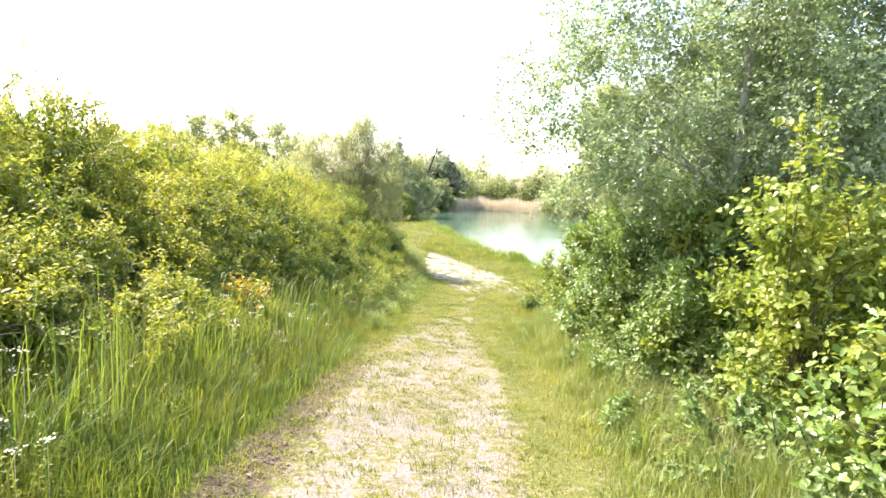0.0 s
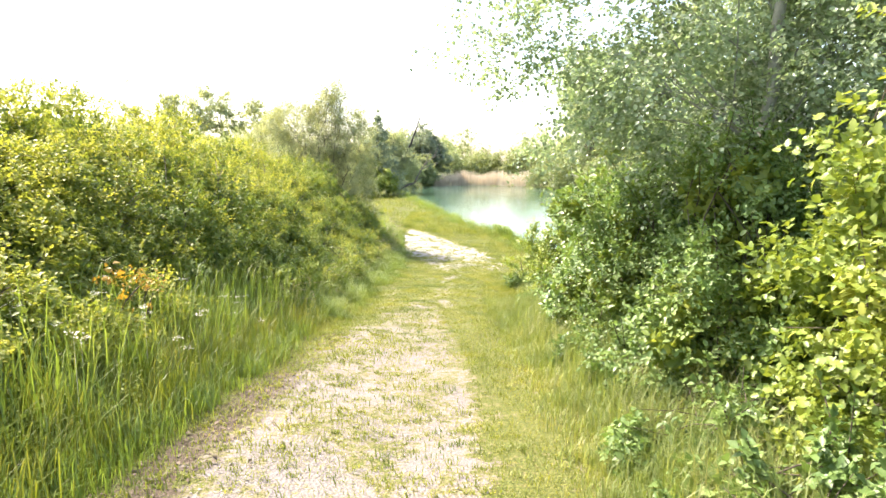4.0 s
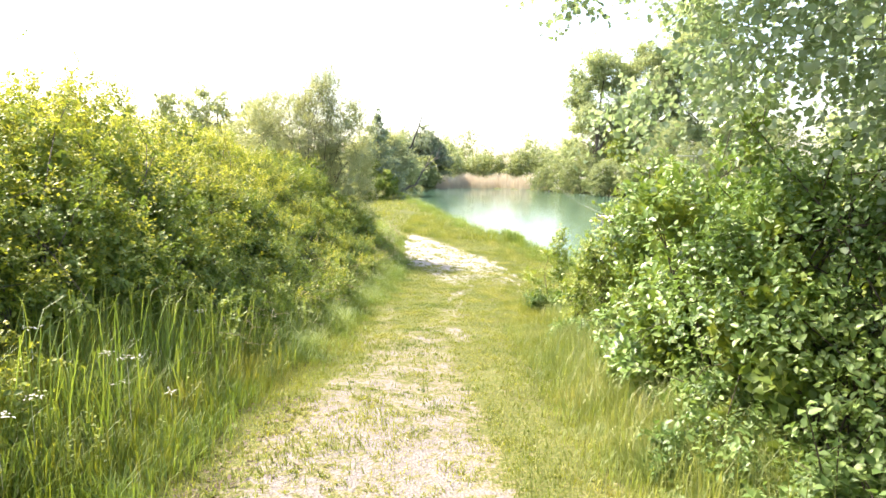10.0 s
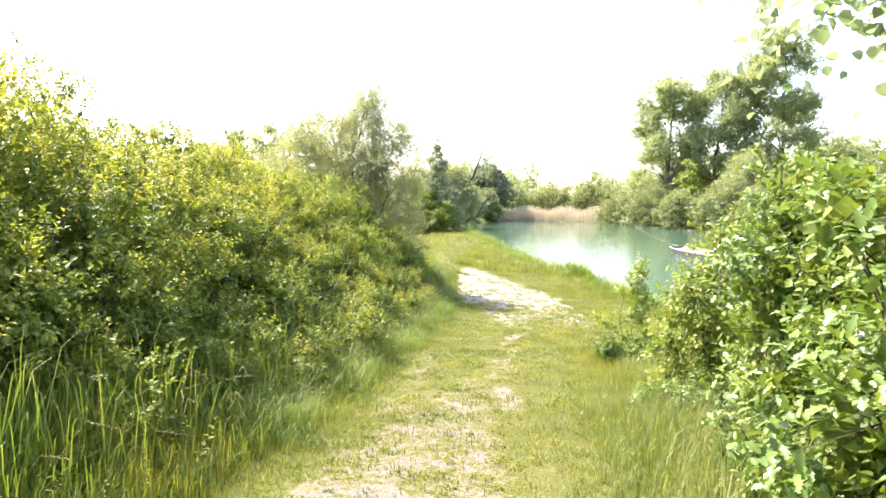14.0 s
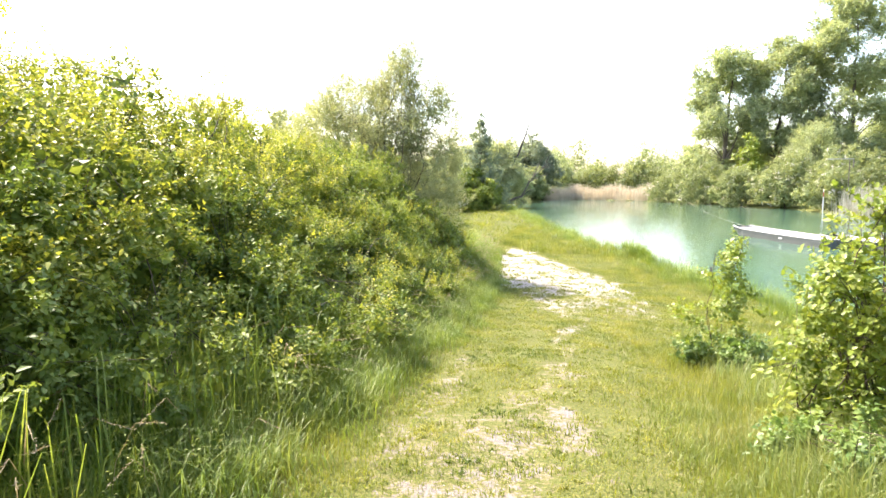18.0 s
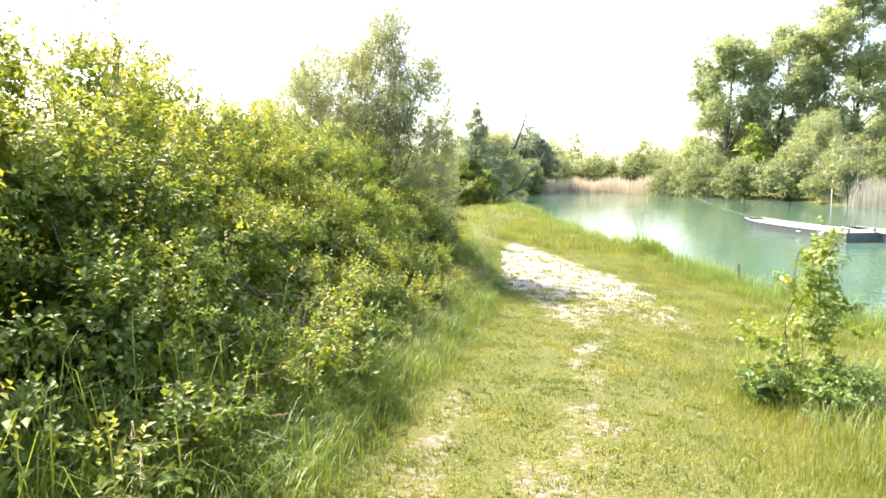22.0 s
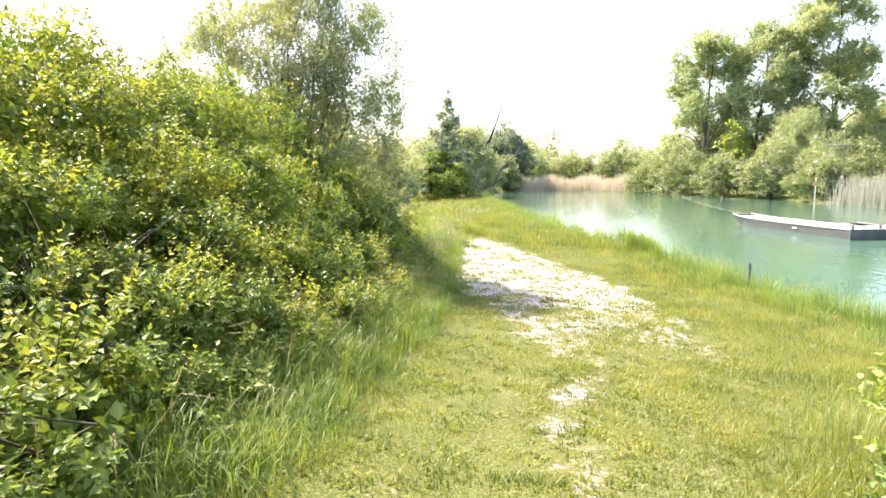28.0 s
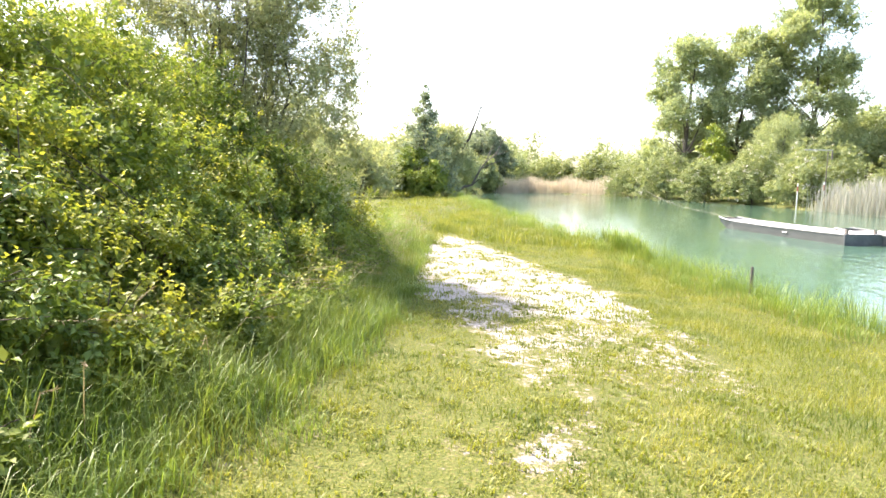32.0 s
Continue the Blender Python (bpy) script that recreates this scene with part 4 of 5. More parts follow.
def build_far():
    """Trees and bushes round the pond; distance haze is mixed into most of their leaf colours."""
    rng = np.random.default_rng(21)
    # oak group on the far bank
    for n, (x, y, h, w) in enumerate([(25.4, 116, 23.2, 5.4), (33.2, 117, 24.2, 5.2), (42.2, 115, 30.5, 6.4), (54, 122, 13, 6)]):
        lobes = []
        for i in range(44):
            f = -0.95 + 1.9 * (i + rng.random()) / 44
            a = rng.uniform(0, 6.28)
            rr = w * math.sqrt(max(0.05, 1 - f * f)) * rng.uniform(0.55, 0.95) * (1.08 if f < 0 else 1.0)
            sz = w * rng.uniform(0.26, 0.46)
            lobes.append((math.cos(a) * rr, math.sin(a) * rr, h * (0.53 + 0.45 * f), sz, sz, sz * 0.8))
        tree("oak_tree", 300 + n, x, y, h, lobes, M_HAZE_TREE, "tall green oak tree on the far bank", "tree", 13000 if n == 2 else 9000, 5, 0.31, 0.75, M_BARK, 0.34, (0.8, 0), 24, 0.7, group="oaks on the far bank", shell=0.4, clump=6, reach=1.1, fill=0.35)
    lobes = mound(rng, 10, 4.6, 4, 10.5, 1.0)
    tree("sallow_tree", 306, 34.5, 104, 10.5, lobes, M_HAZE_TREE, "grey-green sallow tree in front of the oaks", "tree", 7000, 5, 0.26, 0.45, M_BARK, 0.2, (0.3, 0), 14, 0.9, rise=0.5)
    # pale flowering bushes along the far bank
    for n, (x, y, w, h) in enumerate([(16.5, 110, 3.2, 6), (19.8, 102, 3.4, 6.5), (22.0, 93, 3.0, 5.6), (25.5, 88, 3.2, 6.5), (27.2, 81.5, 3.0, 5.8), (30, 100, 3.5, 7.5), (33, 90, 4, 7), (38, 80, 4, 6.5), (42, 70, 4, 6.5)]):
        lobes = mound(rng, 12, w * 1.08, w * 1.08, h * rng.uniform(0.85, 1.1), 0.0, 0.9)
        bush = shrub("elder_bush", 320 + n, x, y, lobes, M_HAZE_BUSH, "rounded pale green elder bush at the water", "shrub", 2800, 5, 0.19, 0.65, 0.36, "bushes on the far bank", fine=False, base_r=0.04, stems=6)
        Q, o = lobe_points(rng, lobes, 70, 0.95)
        Q = np.repeat(Q + o * 0.25, 6, 0)
        Q = Q + rng.normal(size=Q.shape) * 0.1
        V, F = leaf_geo(Q, rand_dirs(rng, len(Q)), np.repeat(o, 6, 0) + [0, 0, 0.8], 0.15, 0.13, False)
        mesh_part("blossom", V, F, M_FLOWER, bush.children[0], "cream flower clusters")
    # the wooded skyline
    k = 0
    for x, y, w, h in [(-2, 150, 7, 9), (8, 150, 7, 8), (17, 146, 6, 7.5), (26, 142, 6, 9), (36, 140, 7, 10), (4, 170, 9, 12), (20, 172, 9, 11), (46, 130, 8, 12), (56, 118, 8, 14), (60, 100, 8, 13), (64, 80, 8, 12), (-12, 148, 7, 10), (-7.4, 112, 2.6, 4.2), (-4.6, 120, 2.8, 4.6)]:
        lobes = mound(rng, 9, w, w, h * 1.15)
        shrub("far_bush", 340 + k, x, y, lobes, M_HAZE_BUSH if k % 3 else M_HAZE_TREE, "hazy green bushes on the far shore", "shrub", 1800, 5, 0.34, 0.7, 0.6, "far shore woods", fine=False, stems=3, base_r=0.08)
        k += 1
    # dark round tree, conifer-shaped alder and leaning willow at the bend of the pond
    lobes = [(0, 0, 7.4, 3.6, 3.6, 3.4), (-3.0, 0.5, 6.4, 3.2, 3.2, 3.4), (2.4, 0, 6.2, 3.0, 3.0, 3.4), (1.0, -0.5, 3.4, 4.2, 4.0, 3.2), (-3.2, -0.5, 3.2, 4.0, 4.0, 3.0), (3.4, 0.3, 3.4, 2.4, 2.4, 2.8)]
    tree("dark_tree", 361, -6.2, 128, 11.2, lobes, M_HAZE_DARK, "dark rounded tree beyond the willow", "tree", 10500, 5, 0.28, 0.8, M_DARKBARK, 0.3, (0, 0), 12, 0.5, reach=0.9, fill=0.3)
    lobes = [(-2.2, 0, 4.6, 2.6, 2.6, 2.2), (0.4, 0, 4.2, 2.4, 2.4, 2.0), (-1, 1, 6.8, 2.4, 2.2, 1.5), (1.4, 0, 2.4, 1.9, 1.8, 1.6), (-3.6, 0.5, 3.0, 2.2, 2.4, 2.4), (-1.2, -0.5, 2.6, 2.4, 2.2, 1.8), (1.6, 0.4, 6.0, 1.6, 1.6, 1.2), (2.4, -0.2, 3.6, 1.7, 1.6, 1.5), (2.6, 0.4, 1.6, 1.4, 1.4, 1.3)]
    willow = tree("willow_tree", 362, -8.6, 90, 9, lobes, M_HAZE_BANK, "pale drooping willow at the water's edge", "willow", 5600, 6, 0.36, 0.38, M_BARK, 0.3, (1, 0), 12, 0.9, z=-0.9, rise=-0.1)
    rt = np.random.default_rng(77)
    lean = [np.concatenate([bent(rt, (0.8, -1.4, -0.3), (3.7, -1.4, 1.35), 0.2, 0.13, 5, 0.03)[:-1], bent(rt, (3.7, -1.4, 1.35), (5.2, -1.5, 3.9), 0.13, 0.07, 4, 0.03)[:-1], bent(rt, (5.2, -1.5, 3.9), (7.0, -1.6, 5.4), 0.07, 0.02, 5, 0.05)])]
    for q, e in ((5, (5.2, -1.2, 4.4)), (6, (7.2, -2.0, 4.2)), (7, (6.4, -1.0, 6.2)), (8, (7.8, -1.6, 5.2)), (9, (7.4, -1.8, 6.8)), (4, (5.4, -1.9, 2.2))):
        lean.append(bent(rt, lean[0][q, :3], e, 0.07, 0.015, 6, 0.08))
    V, F = tubes(lean, 7)
    mesh_part("leaning_trunk", V, F, M_BARK, willow, "bare leaning trunk over the water", True)
    dead = [bent(rt, (2.4, 0, 5.0), (5.0, 0.4, 11.6), 0.17, 0.045, 10, 0.05)]
    for q, e in ((6, (3.2, 0, 9.8)), (5, (5.0, 0, 8.6)), (7, (5.2, 0.3, 10.2))):
        dead.append(bent(rt, dead[0][q, :3], e, 0.05, 0.015, 5, 0.08))
    V, F = tubes(dead, 6)
    mesh_part("dead_limb", V, F, M_DARKBARK, willow, "bare grey dead limb", True)
    lobes = [(0, 0, 3.4, 1.6, 1.6, 1.6), (0.2, 0, 5.6, 1.3, 1.3, 1.4), (0, 0, 7.6, 0.8, 0.8, 1.2)]
    tree("lime_tree", 364, 23.6, 97, 9.8, lobes, M_MAPLE, "bright yellow-green young tree among the bushes", "tree", 1100, 5, 0.3, 0.7, M_BARK, 0.12, (0, 0), 8, 0.7)
    lobes = [(1.9 * (1 - f) * math.cos(7 * f * 5.1), 1.9 * (1 - f) * math.sin(7 * f * 5.1), 0.9 + 7.4 * f, 1.15 - 0.8 * f, 1.15 - 0.8 * f, 0.75 - 0.25 * f) for f in np.linspace(0, 1, 20)]
    tree("alder_tree", 363, -7.5, 68, 9.2, lobes, M_HAZE_DARK, "slender pointed alder beside the path", "tree", 3600, 5, 0.18, 0.7, M_BARK, 0.12, (0, 0), 20, 0.4)
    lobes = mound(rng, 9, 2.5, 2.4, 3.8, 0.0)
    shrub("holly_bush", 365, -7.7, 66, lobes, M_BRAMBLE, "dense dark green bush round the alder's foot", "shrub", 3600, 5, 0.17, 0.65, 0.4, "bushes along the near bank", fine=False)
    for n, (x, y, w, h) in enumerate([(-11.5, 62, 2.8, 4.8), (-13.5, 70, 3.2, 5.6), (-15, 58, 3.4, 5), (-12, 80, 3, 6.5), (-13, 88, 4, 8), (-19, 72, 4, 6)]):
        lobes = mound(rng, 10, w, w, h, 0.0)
        shrub("bank_bush", 370 + n, x, y, lobes, M_HAZE_BANK, "leafy green bush along the bank", "shrub", 1700, 5, 0.2, 0.6, 0.4, "bushes along the near bank", fine=False, base_r=0.05)
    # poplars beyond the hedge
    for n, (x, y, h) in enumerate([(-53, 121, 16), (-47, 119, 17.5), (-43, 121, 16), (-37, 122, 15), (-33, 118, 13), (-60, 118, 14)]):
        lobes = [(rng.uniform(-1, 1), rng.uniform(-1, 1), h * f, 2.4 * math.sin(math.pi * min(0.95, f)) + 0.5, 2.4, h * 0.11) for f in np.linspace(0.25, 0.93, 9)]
        tree("far_poplar", 390 + n, x, y, h, lobes, M_HAZE_BANK, "tall slender poplar above the hedge skyline", "tree", 1000, 5, 0.5, 0.7, M_BARK, 0.22, (0, 0), 10, 1.0, group="poplars beyond the hedge")
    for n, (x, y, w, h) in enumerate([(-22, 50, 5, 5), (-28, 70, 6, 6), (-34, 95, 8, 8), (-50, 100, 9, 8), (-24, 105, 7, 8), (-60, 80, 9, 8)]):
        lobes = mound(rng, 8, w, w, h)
        shrub("field_bush", 410 + n, x, y, lobes, M_HAZE_TREE, "green bushes behind the hedgerow", "shrub", 1000, 5, 0.42, 0.65, 0.9, "bushes behind the hedgerow", fine=False, stems=4)


def reeds(name, seed, xs, ys, n, h, label, material):
    rng = np.random.default_rng(seed)
    s = rng.random(n)
    x = np.interp(s, np.linspace(0, 1, len(xs)), xs) + rng.normal(size=n) * 0.7
    y = np.interp(s, np.linspace(0, 1, len(ys)), ys) + rng.normal(size=n) * 0.9
    P = np.c_[x, y, np.full(n, WATER - 0.1)]
    a = rng.uniform(0, 6.28, n)
    D = np.c_[np.cos(a), np.sin(a), 0 * a]
    V, F = blade_geo(P, D, rng.uniform(0.02, 0.25, n), h * rng.uniform(0.45, 1.1, n) * (0.85 + 0.15 * np.sin(s * 21)) * smooth(-0.02, 0.14, s), 0.05)
    ob = mesh_part(name, V, F, material)
    tagged(ob, label, "reeds", kind="stuff")


def build_pebbles():
    """Loose gravel on the bare track and the sandy patch."""
    rng = np.random.default_rng(17)
    n = 60000
    y = -0.5 + 36 * rng.random(n) ** 1.2
    x = rng.uniform(-2.6, 2.4, n)
    keep = (rng.random(n) < bare(x, y) ** 1.5 * 0.62) & (bare(x, y) > 0.75) & (x > -1.2)
    x, y = x[keep], y[keep]
    n = len(x)
    r = 0.005 + 0.009 * rng.random(n) ** 3
    ax = np.array([(1, 0, 0), (0, 1, 0), (-1, 0, 0), (0, -1, 0), (0, 0, 0.75), (0, 0, -0.5)], float)
    V = ax[None] * rng.uniform(0.6, 1.3, (n, 6, 1)) * r[:, None, None]
    a = rng.uniform(0, 6.28, n)
    c, s = np.cos(a)[:, None], np.sin(a)[:, None]
    V = np.stack([c * V[..., 0] - s * V[..., 1] * 0.75, s * V[..., 0] + c * V[..., 1] * 0.75, V[..., 2]], -1)
    V = V + np.c_[x, y, land(x, y) + r * 0.2][:, None]
    F = np.array([[0, 1, 4], [1, 2, 4], [2, 3, 4], [3, 0, 4]])
    F = (np.arange(n)[:, None, None] * 6 + F).reshape(-1, 3)
    tagged(mesh_part("gravel", V.reshape(-1, 3), F, M_PEBBLE), "loose pale gravel on the worn track", "gravel", kind="stuff")


def clumps(x, y):
    """Where grass clumps stand on the track: an uneven pattern between 0 and 1."""
    a = np.sin(2.3 * x + 1.1 * np.sin(1.7 * y)) * np.sin(1.9 * y + np.sin(2.9 * x))
    b = np.sin(5.3 * x + 1.7 * np.sin(3.1 * y) + 1.0) * np.sin(4.7 * y + 1.5 * np.sin(4.1 * x))
    c = np.sin(11.0 * x + 2 * np.sin(7 * y)) * np.sin(9.5 * y + 2 * np.sin(8 * x))
    return 0.5 + 0.22 * a + 0.2 * b + 0.14 * c


def build_grass():
    """Lawn blades over the path and bank, tall grass under the hedge and at the water."""
    rng = np.random.default_rng(3)
    n = 900000
    y = -1 + 47 * rng.random(n) ** 1.1
    x = rng.uniform(-2.5, 6.2, n)
    wet = x - table(y, NEAR_Y, NEAR_X)
    b = bare(x, y)
    dens = smooth(0.10, -0.16, b * 0.47 - clumps(x, y) + 0.05) * (1 - 0.25 * b) * (1 - 0.7 * smooth(2.6, 4, x) * smooth(20, 16, y)) * table(y, (0, 12, 28, 46), (0.95, 0.95, 0.75, 0.4)) * (1 - 0.55 * smooth(0.5, 0.2, np.abs(x + 1.45)) * smooth(10, 7.5, y))
    keep = (wet < -0.1) & (rng.random(n) < dens * 0.9)
    x, y, b = x[keep], y[keep], b[keep]
    n = len(x)
    a = rng.uniform(0, 6.28, n)
    D = np.c_[np.cos(a), np.sin(a), 0 * a]
    side = smooth(0.8, 2.2, x) * smooth(23, 16, y) + smooth(-1.4, -2.1, x)
    lush = 0.5 + 0.5 * np.sin(1.3 * x + 2 * np.sin(0.7 * y)) * np.sin(0.9 * y + x)
    H = ((0.04 + 0.07 * rng.random(n)) * (0.55 + 1.0 * lush) * (1 - 0.35 * b) * (1 + 1.8 * side) * (1 - 0.3 * smooth(1.5, 0.9, np.abs(x))))[:, None]
    W = (0.0014 + 0.0014 * rng.random(n) + 0.00009 * y)[:, None]
    P = np.c_[x, y, land(x, y) - 0.01]
    S = np.c_[-D[:, 1], D[:, 0], 0 * a]
    lean = rng.uniform(0.1, 1.0, n)[:, None]
    V = np.stack([P - S * W, P + S * W, P + D * H * lean + np.array([0, 0, 1.0]) * H * (1.1 - 0.4 * lean)], 1).reshape(-1, 3)
    ob = mesh_part("lawn_grass", V, np.arange(3 * n).reshape(-1, 3), M_GRASS)
    tagged(ob, "short trampled meadow grass on the path", "grass", kind="stuff")

    def tufts(name, cx, cy, h, w, label, mat, per=24, spread=0.09, lean=(0.1, 0.85), shape=short_geo):
        count = len(cx)
        cx = np.repeat(cx, per) + rng.normal(size=count * per) * spread
        cy = np.repeat(cy, per) + rng.normal(size=count * per) * spread
        a = np.repeat(rng.uniform(0, 6.28, count), per) + rng.normal(size=count * per) * 1.1
        D = np.c_[np.cos(a), np.sin(a), 0 * a]
        hh = np.repeat(h * rng.uniform(0.5, 1.2, count), per) * rng.uniform(0.55, 1.1, len(cx))
        V, F = shape(np.c_[cx, cy, land(cx, cy) - 0.02], D, rng.uniform(*lean, len(cx)), hh, w)
        tagged(mesh_part(name, V, F, mat), label, "grass", kind="stuff")

    # small tufts scattered over the gravel, the trodden line and the sand
    c = 9000
    yy = 0.5 + 34 * rng.random(c)
    xx = rng.uniform(-2.4, 2.4, c)
    hold = (bare(xx, yy) > 0.35) & (rng.random(c) < np.where(yy > 26.5, 0.26, 0.4) + 0.3 * smooth(-0.2, -1.4, xx) * smooth(14, 8, yy))
    xx, yy = xx[hold], yy[hold]
    per = 22
    wide = np.repeat(0.02 + 0.1 * rng.random(len(xx)) ** 1.5, per)
    px, py = np.repeat(xx, per) + rng.normal(size=len(wide)) * wide, np.repeat(yy, per) + rng.normal(size=len(wide)) * wide
    a = rng.uniform(0, 6.28, len(wide))
    V, F = short_geo(np.c_[px, py, land(px, py) - 0.005], np.c_[np.cos(a), np.sin(a), 0 * a], rng.uniform(0.3, 1.2, len(wide)), (0.022 + 0.4 * wide) * rng.uniform(0.6, 1.3, len(wide)), 0.006 + 0.0003 * py)
    tagged(mesh_part("track_tufts", V, F, M_GRASS), "small green grass tufts scattered over the gravel", "grass", kind="stuff")
    c = 3000
    yy = rng.uniform(-1, 34, c)
    edge = table(yy, (0, 9, 12, 17, 20, 24, 29, 34), (1.75, 1.75, 1.95, 1.95, 1.75, 1.55, 1.9, 2.3))
    xx = -edge - 1.1 * rng.random(c) ** 1.2
    tufts("tall_grass", xx, yy, 0.32 + 0.42 * smooth(-0.1, -0.8, xx + edge), 0.007, "tall green grass along the foot of the hedge", M_TALL, 26, 0.1, (0.15, 0.85))
    c = 1500
    yy = rng.uniform(-0.5, 11.5, c)
    xx = -1.95 - 1.5 * rng.random(c)
    tufts("slope_grass", xx, yy, 0.42 + 0.3 * smooth(-2.0, -2.9, xx), 0.0085, "yellow-green tall grass on the slope below the hedge", M_GRASS, 24, 0.12, (0.02, 0.42), blade_geo)
    c = 560
    yy = rng.uniform(3, 17, c)
    xx = -2.25 - 0.9 * rng.random(c)
    tufts("reed_grass", xx, yy, 1.0, 0.010, "long upright reed grass in front of the hedge", M_TALL, 10, 0.12, (0.05, 0.45), blade_geo)
    c = 2500
    yy = rng.uniform(0, 16, c)
    xx = 1.15 + 1.7 * rng.random(c) ** 0.9 - 0.15 * smooth(6, 2, yy)
    tufts("verge_grass", xx, yy, 0.16 + 0.46 * smooth(1.25, 1.9, xx) * smooth(16, 13.0, yy), 0.007, "pale lush grass along the thicket", M_VERGE, 20)
    c = 420
    yy = rng.uniform(14.5, 20.5, c)
    xx = 2.15 + 1.8 * rng.random(c)
    tufts("verge_grass", xx, yy, 0.4, 0.007, "tall pale grass round the sapling", M_VERGE, 20, 0.12, (0.1, 0.7), blade_geo)
    c = 1500
    yy = 17 + 68 * rng.random(c) ** 1.8
    xx = table(yy, NEAR_Y, NEAR_X) - 0.2 - 1.9 * rng.random(c) ** 1.7
    tufts("bank_grass", xx, yy, 0.34 + 0.42 * smooth(-1.7, -0.6, xx - table(yy, NEAR_Y, NEAR_X)), 0.0075, "tall grass fringing the pond bank", M_TALL, 28, 0.13, (0.1, 0.9), blade_geo)
    c = 110
    yy = rng.uniform(33.2, 35.4, c)
    tufts("bank_sedge", table(yy, NEAR_Y, NEAR_X) - 0.5 - 0.5 * rng.random(c), yy, 0.75, 0.016, "tuft of tall sedge on the bank", M_TALL, shape=blade_geo)
    c = 1300
    yy = 34 + 50 * rng.random(c) ** 1.3
    xx = table(yy, NEAR_Y, NEAR_X) - 7 * rng.random(c)
    tufts("meadow_grass", xx, yy, 0.34, 0.016, "grass on the bank beyond the sandy patch", M_GRASS, 12, 0.2)
    c = 700
    yy = rng.uniform(18, 28.5, c)
    xx = rng.uniform(-1.6, 3.0, c)
    hold = (bare(xx, yy) < 0.95) & (clumps(xx * 0.8, yy * 0.8) > 0.45)
    tufts("lawn_tufts", xx[hold], yy[hold], 0.085, 0.008, "low green tufts in the worn lawn round the sand", M_GRASS, 26, 0.05, (0.3, 1.1))
    c = 800
    yy = rng.uniform(12, 27, c)
    xx = -table(yy, (12, 17, 20, 27), (1.55, 1.5, 1.35, 1.3)) - 1.25 * rng.random(c) ** 0.7 + 0.12 * np.sin(3.1 * yy) + 0.1 * np.sin(7.7 * yy)
    tufts("tall_grass", xx, yy, 0.18 + 0.4 * smooth(-1.4, -2.3, xx), 0.0065, "lush green grass in front of the brambles", M_TALL, 30, 0.12, (0.3, 1.0), blade_geo)
    # leafy weeds among the tall grass of the slope
    c = 620
    wy = rng.uniform(0, 13.5, c)
    wx = -2.0 - 1.5 * rng.random(c)
    wh = (0.25 + 0.45 * rng.random(c)) * (0.8 + 0.5 * smooth(-2.2, -3.2, wx))
    up = np.array([0, 0, 1.0])
    foot = np.c_[wx, wy, land(wx, wy)]
    lean = rng.normal(size=(c, 3)) * [0.16, 0.16, 0]
    s = np.linspace(0.25, 1.0, 16)
    seat = (foot[:, None] + (up + lean[:, None]) * (wh[:, None] * s)[..., None]).reshape(-1, 3)
    turn = (np.arange(16) * 2.4)[None] + rng.uniform(0, 6.28, c)[:, None]
    d = np.stack([np.cos(turn), np.sin(turn), 0.25 + 0 * turn], -1).reshape(-1, 3)
    size = (0.065 * rng.uniform(0.6, 1.2, c)[:, None] * (1.25 - 0.75 * s)).ravel()
    V, F = leaf_geo(seat, d, np.tile(up, (len(seat), 1)) + rng.normal(size=seat.shape) * 0.2, size, size * 0.5, False)
    V2, F2 = blade_geo(foot, unit(lean + 1e-4), 0.05, wh, 0.005)
    tagged(mesh_part("slope_weeds", np.concatenate([V, V2]), np.concatenate([F, F2 + len(V)]), M_HEDGE), "leafy green weeds among the tall grass", "weeds", kind="stuff")
    # fallen leaves and bits of bark along the edge of the track
    c = 2400
    ly = rng.uniform(0, 10.5, c)
    lx = -1.45 + rng.normal(size=c) * 0.24
    P = np.c_[lx, ly, land(lx, ly) + 0.006 + 0.014 * rng.random(c)]
    size = 0.018 + 0.04 * rng.random(c) ** 2
    V, F = leaf_geo(P, rand_dirs(rng, c) * [1, 1, 0.25], np.tile(up, (c, 1)) + rng.normal(size=(c, 3)) * 0.35, size, size * rng.uniform(0.2, 0.7, c), False)
    tagged(mesh_part("leaf_litter", V, F, M_LITTER), "brown leaf litter along the edge of the track", "leaf litter", kind="stuff")
    # white flower umbels in the grass slope
    c = 46
    fy = rng.uniform(2.5, 11, c)
    fx = -2.0 - 1.3 * rng.random(c)
    fz = land(fx, fy) + 0.35 + 0.5 * rng.random(c)
    Q = np.repeat(np.c_[fx, fy, fz], 16, 0) + rng.normal(size=(c * 16, 3)) * [0.03, 0.03, 0.006]
    V, F = leaf_geo(Q, rand_dirs(rng, c * 16) * [1, 1, 0.2], np.tile([0, 0, 1.0], (c * 16, 1)), 0.02, 0.016, False)
    V3, F3 = blade_geo(np.c_[fx, fy, fz - 0.6], np.tile([1.0, 0, 0], (c, 1)), 0.0, 0.6, 0.005)
    tagged(mesh_part("white_flowers", np.concatenate([V, V3]), np.concatenate([F, F3 + len(V)]), M_FLOWER), "small white flower umbels in tall grass", "flowers", kind="stuff")
    # seed heads over the grass
    c = 240
    yy = np.concatenate([rng.uniform(10, 30, 110), rng.uniform(22, 34, 130)])
    xx = -2.0 - 0.8 * rng.random(c) - 0.3 * smooth(26, 32, yy)
    P = np.c_[xx, yy, land(xx, yy)]
    a = rng.normal(size=c) * 0.9
    D = np.c_[np.cos(a), np.sin(a), 0 * a]
    hh = rng.uniform(0.6, 0.95, c)[:, None]
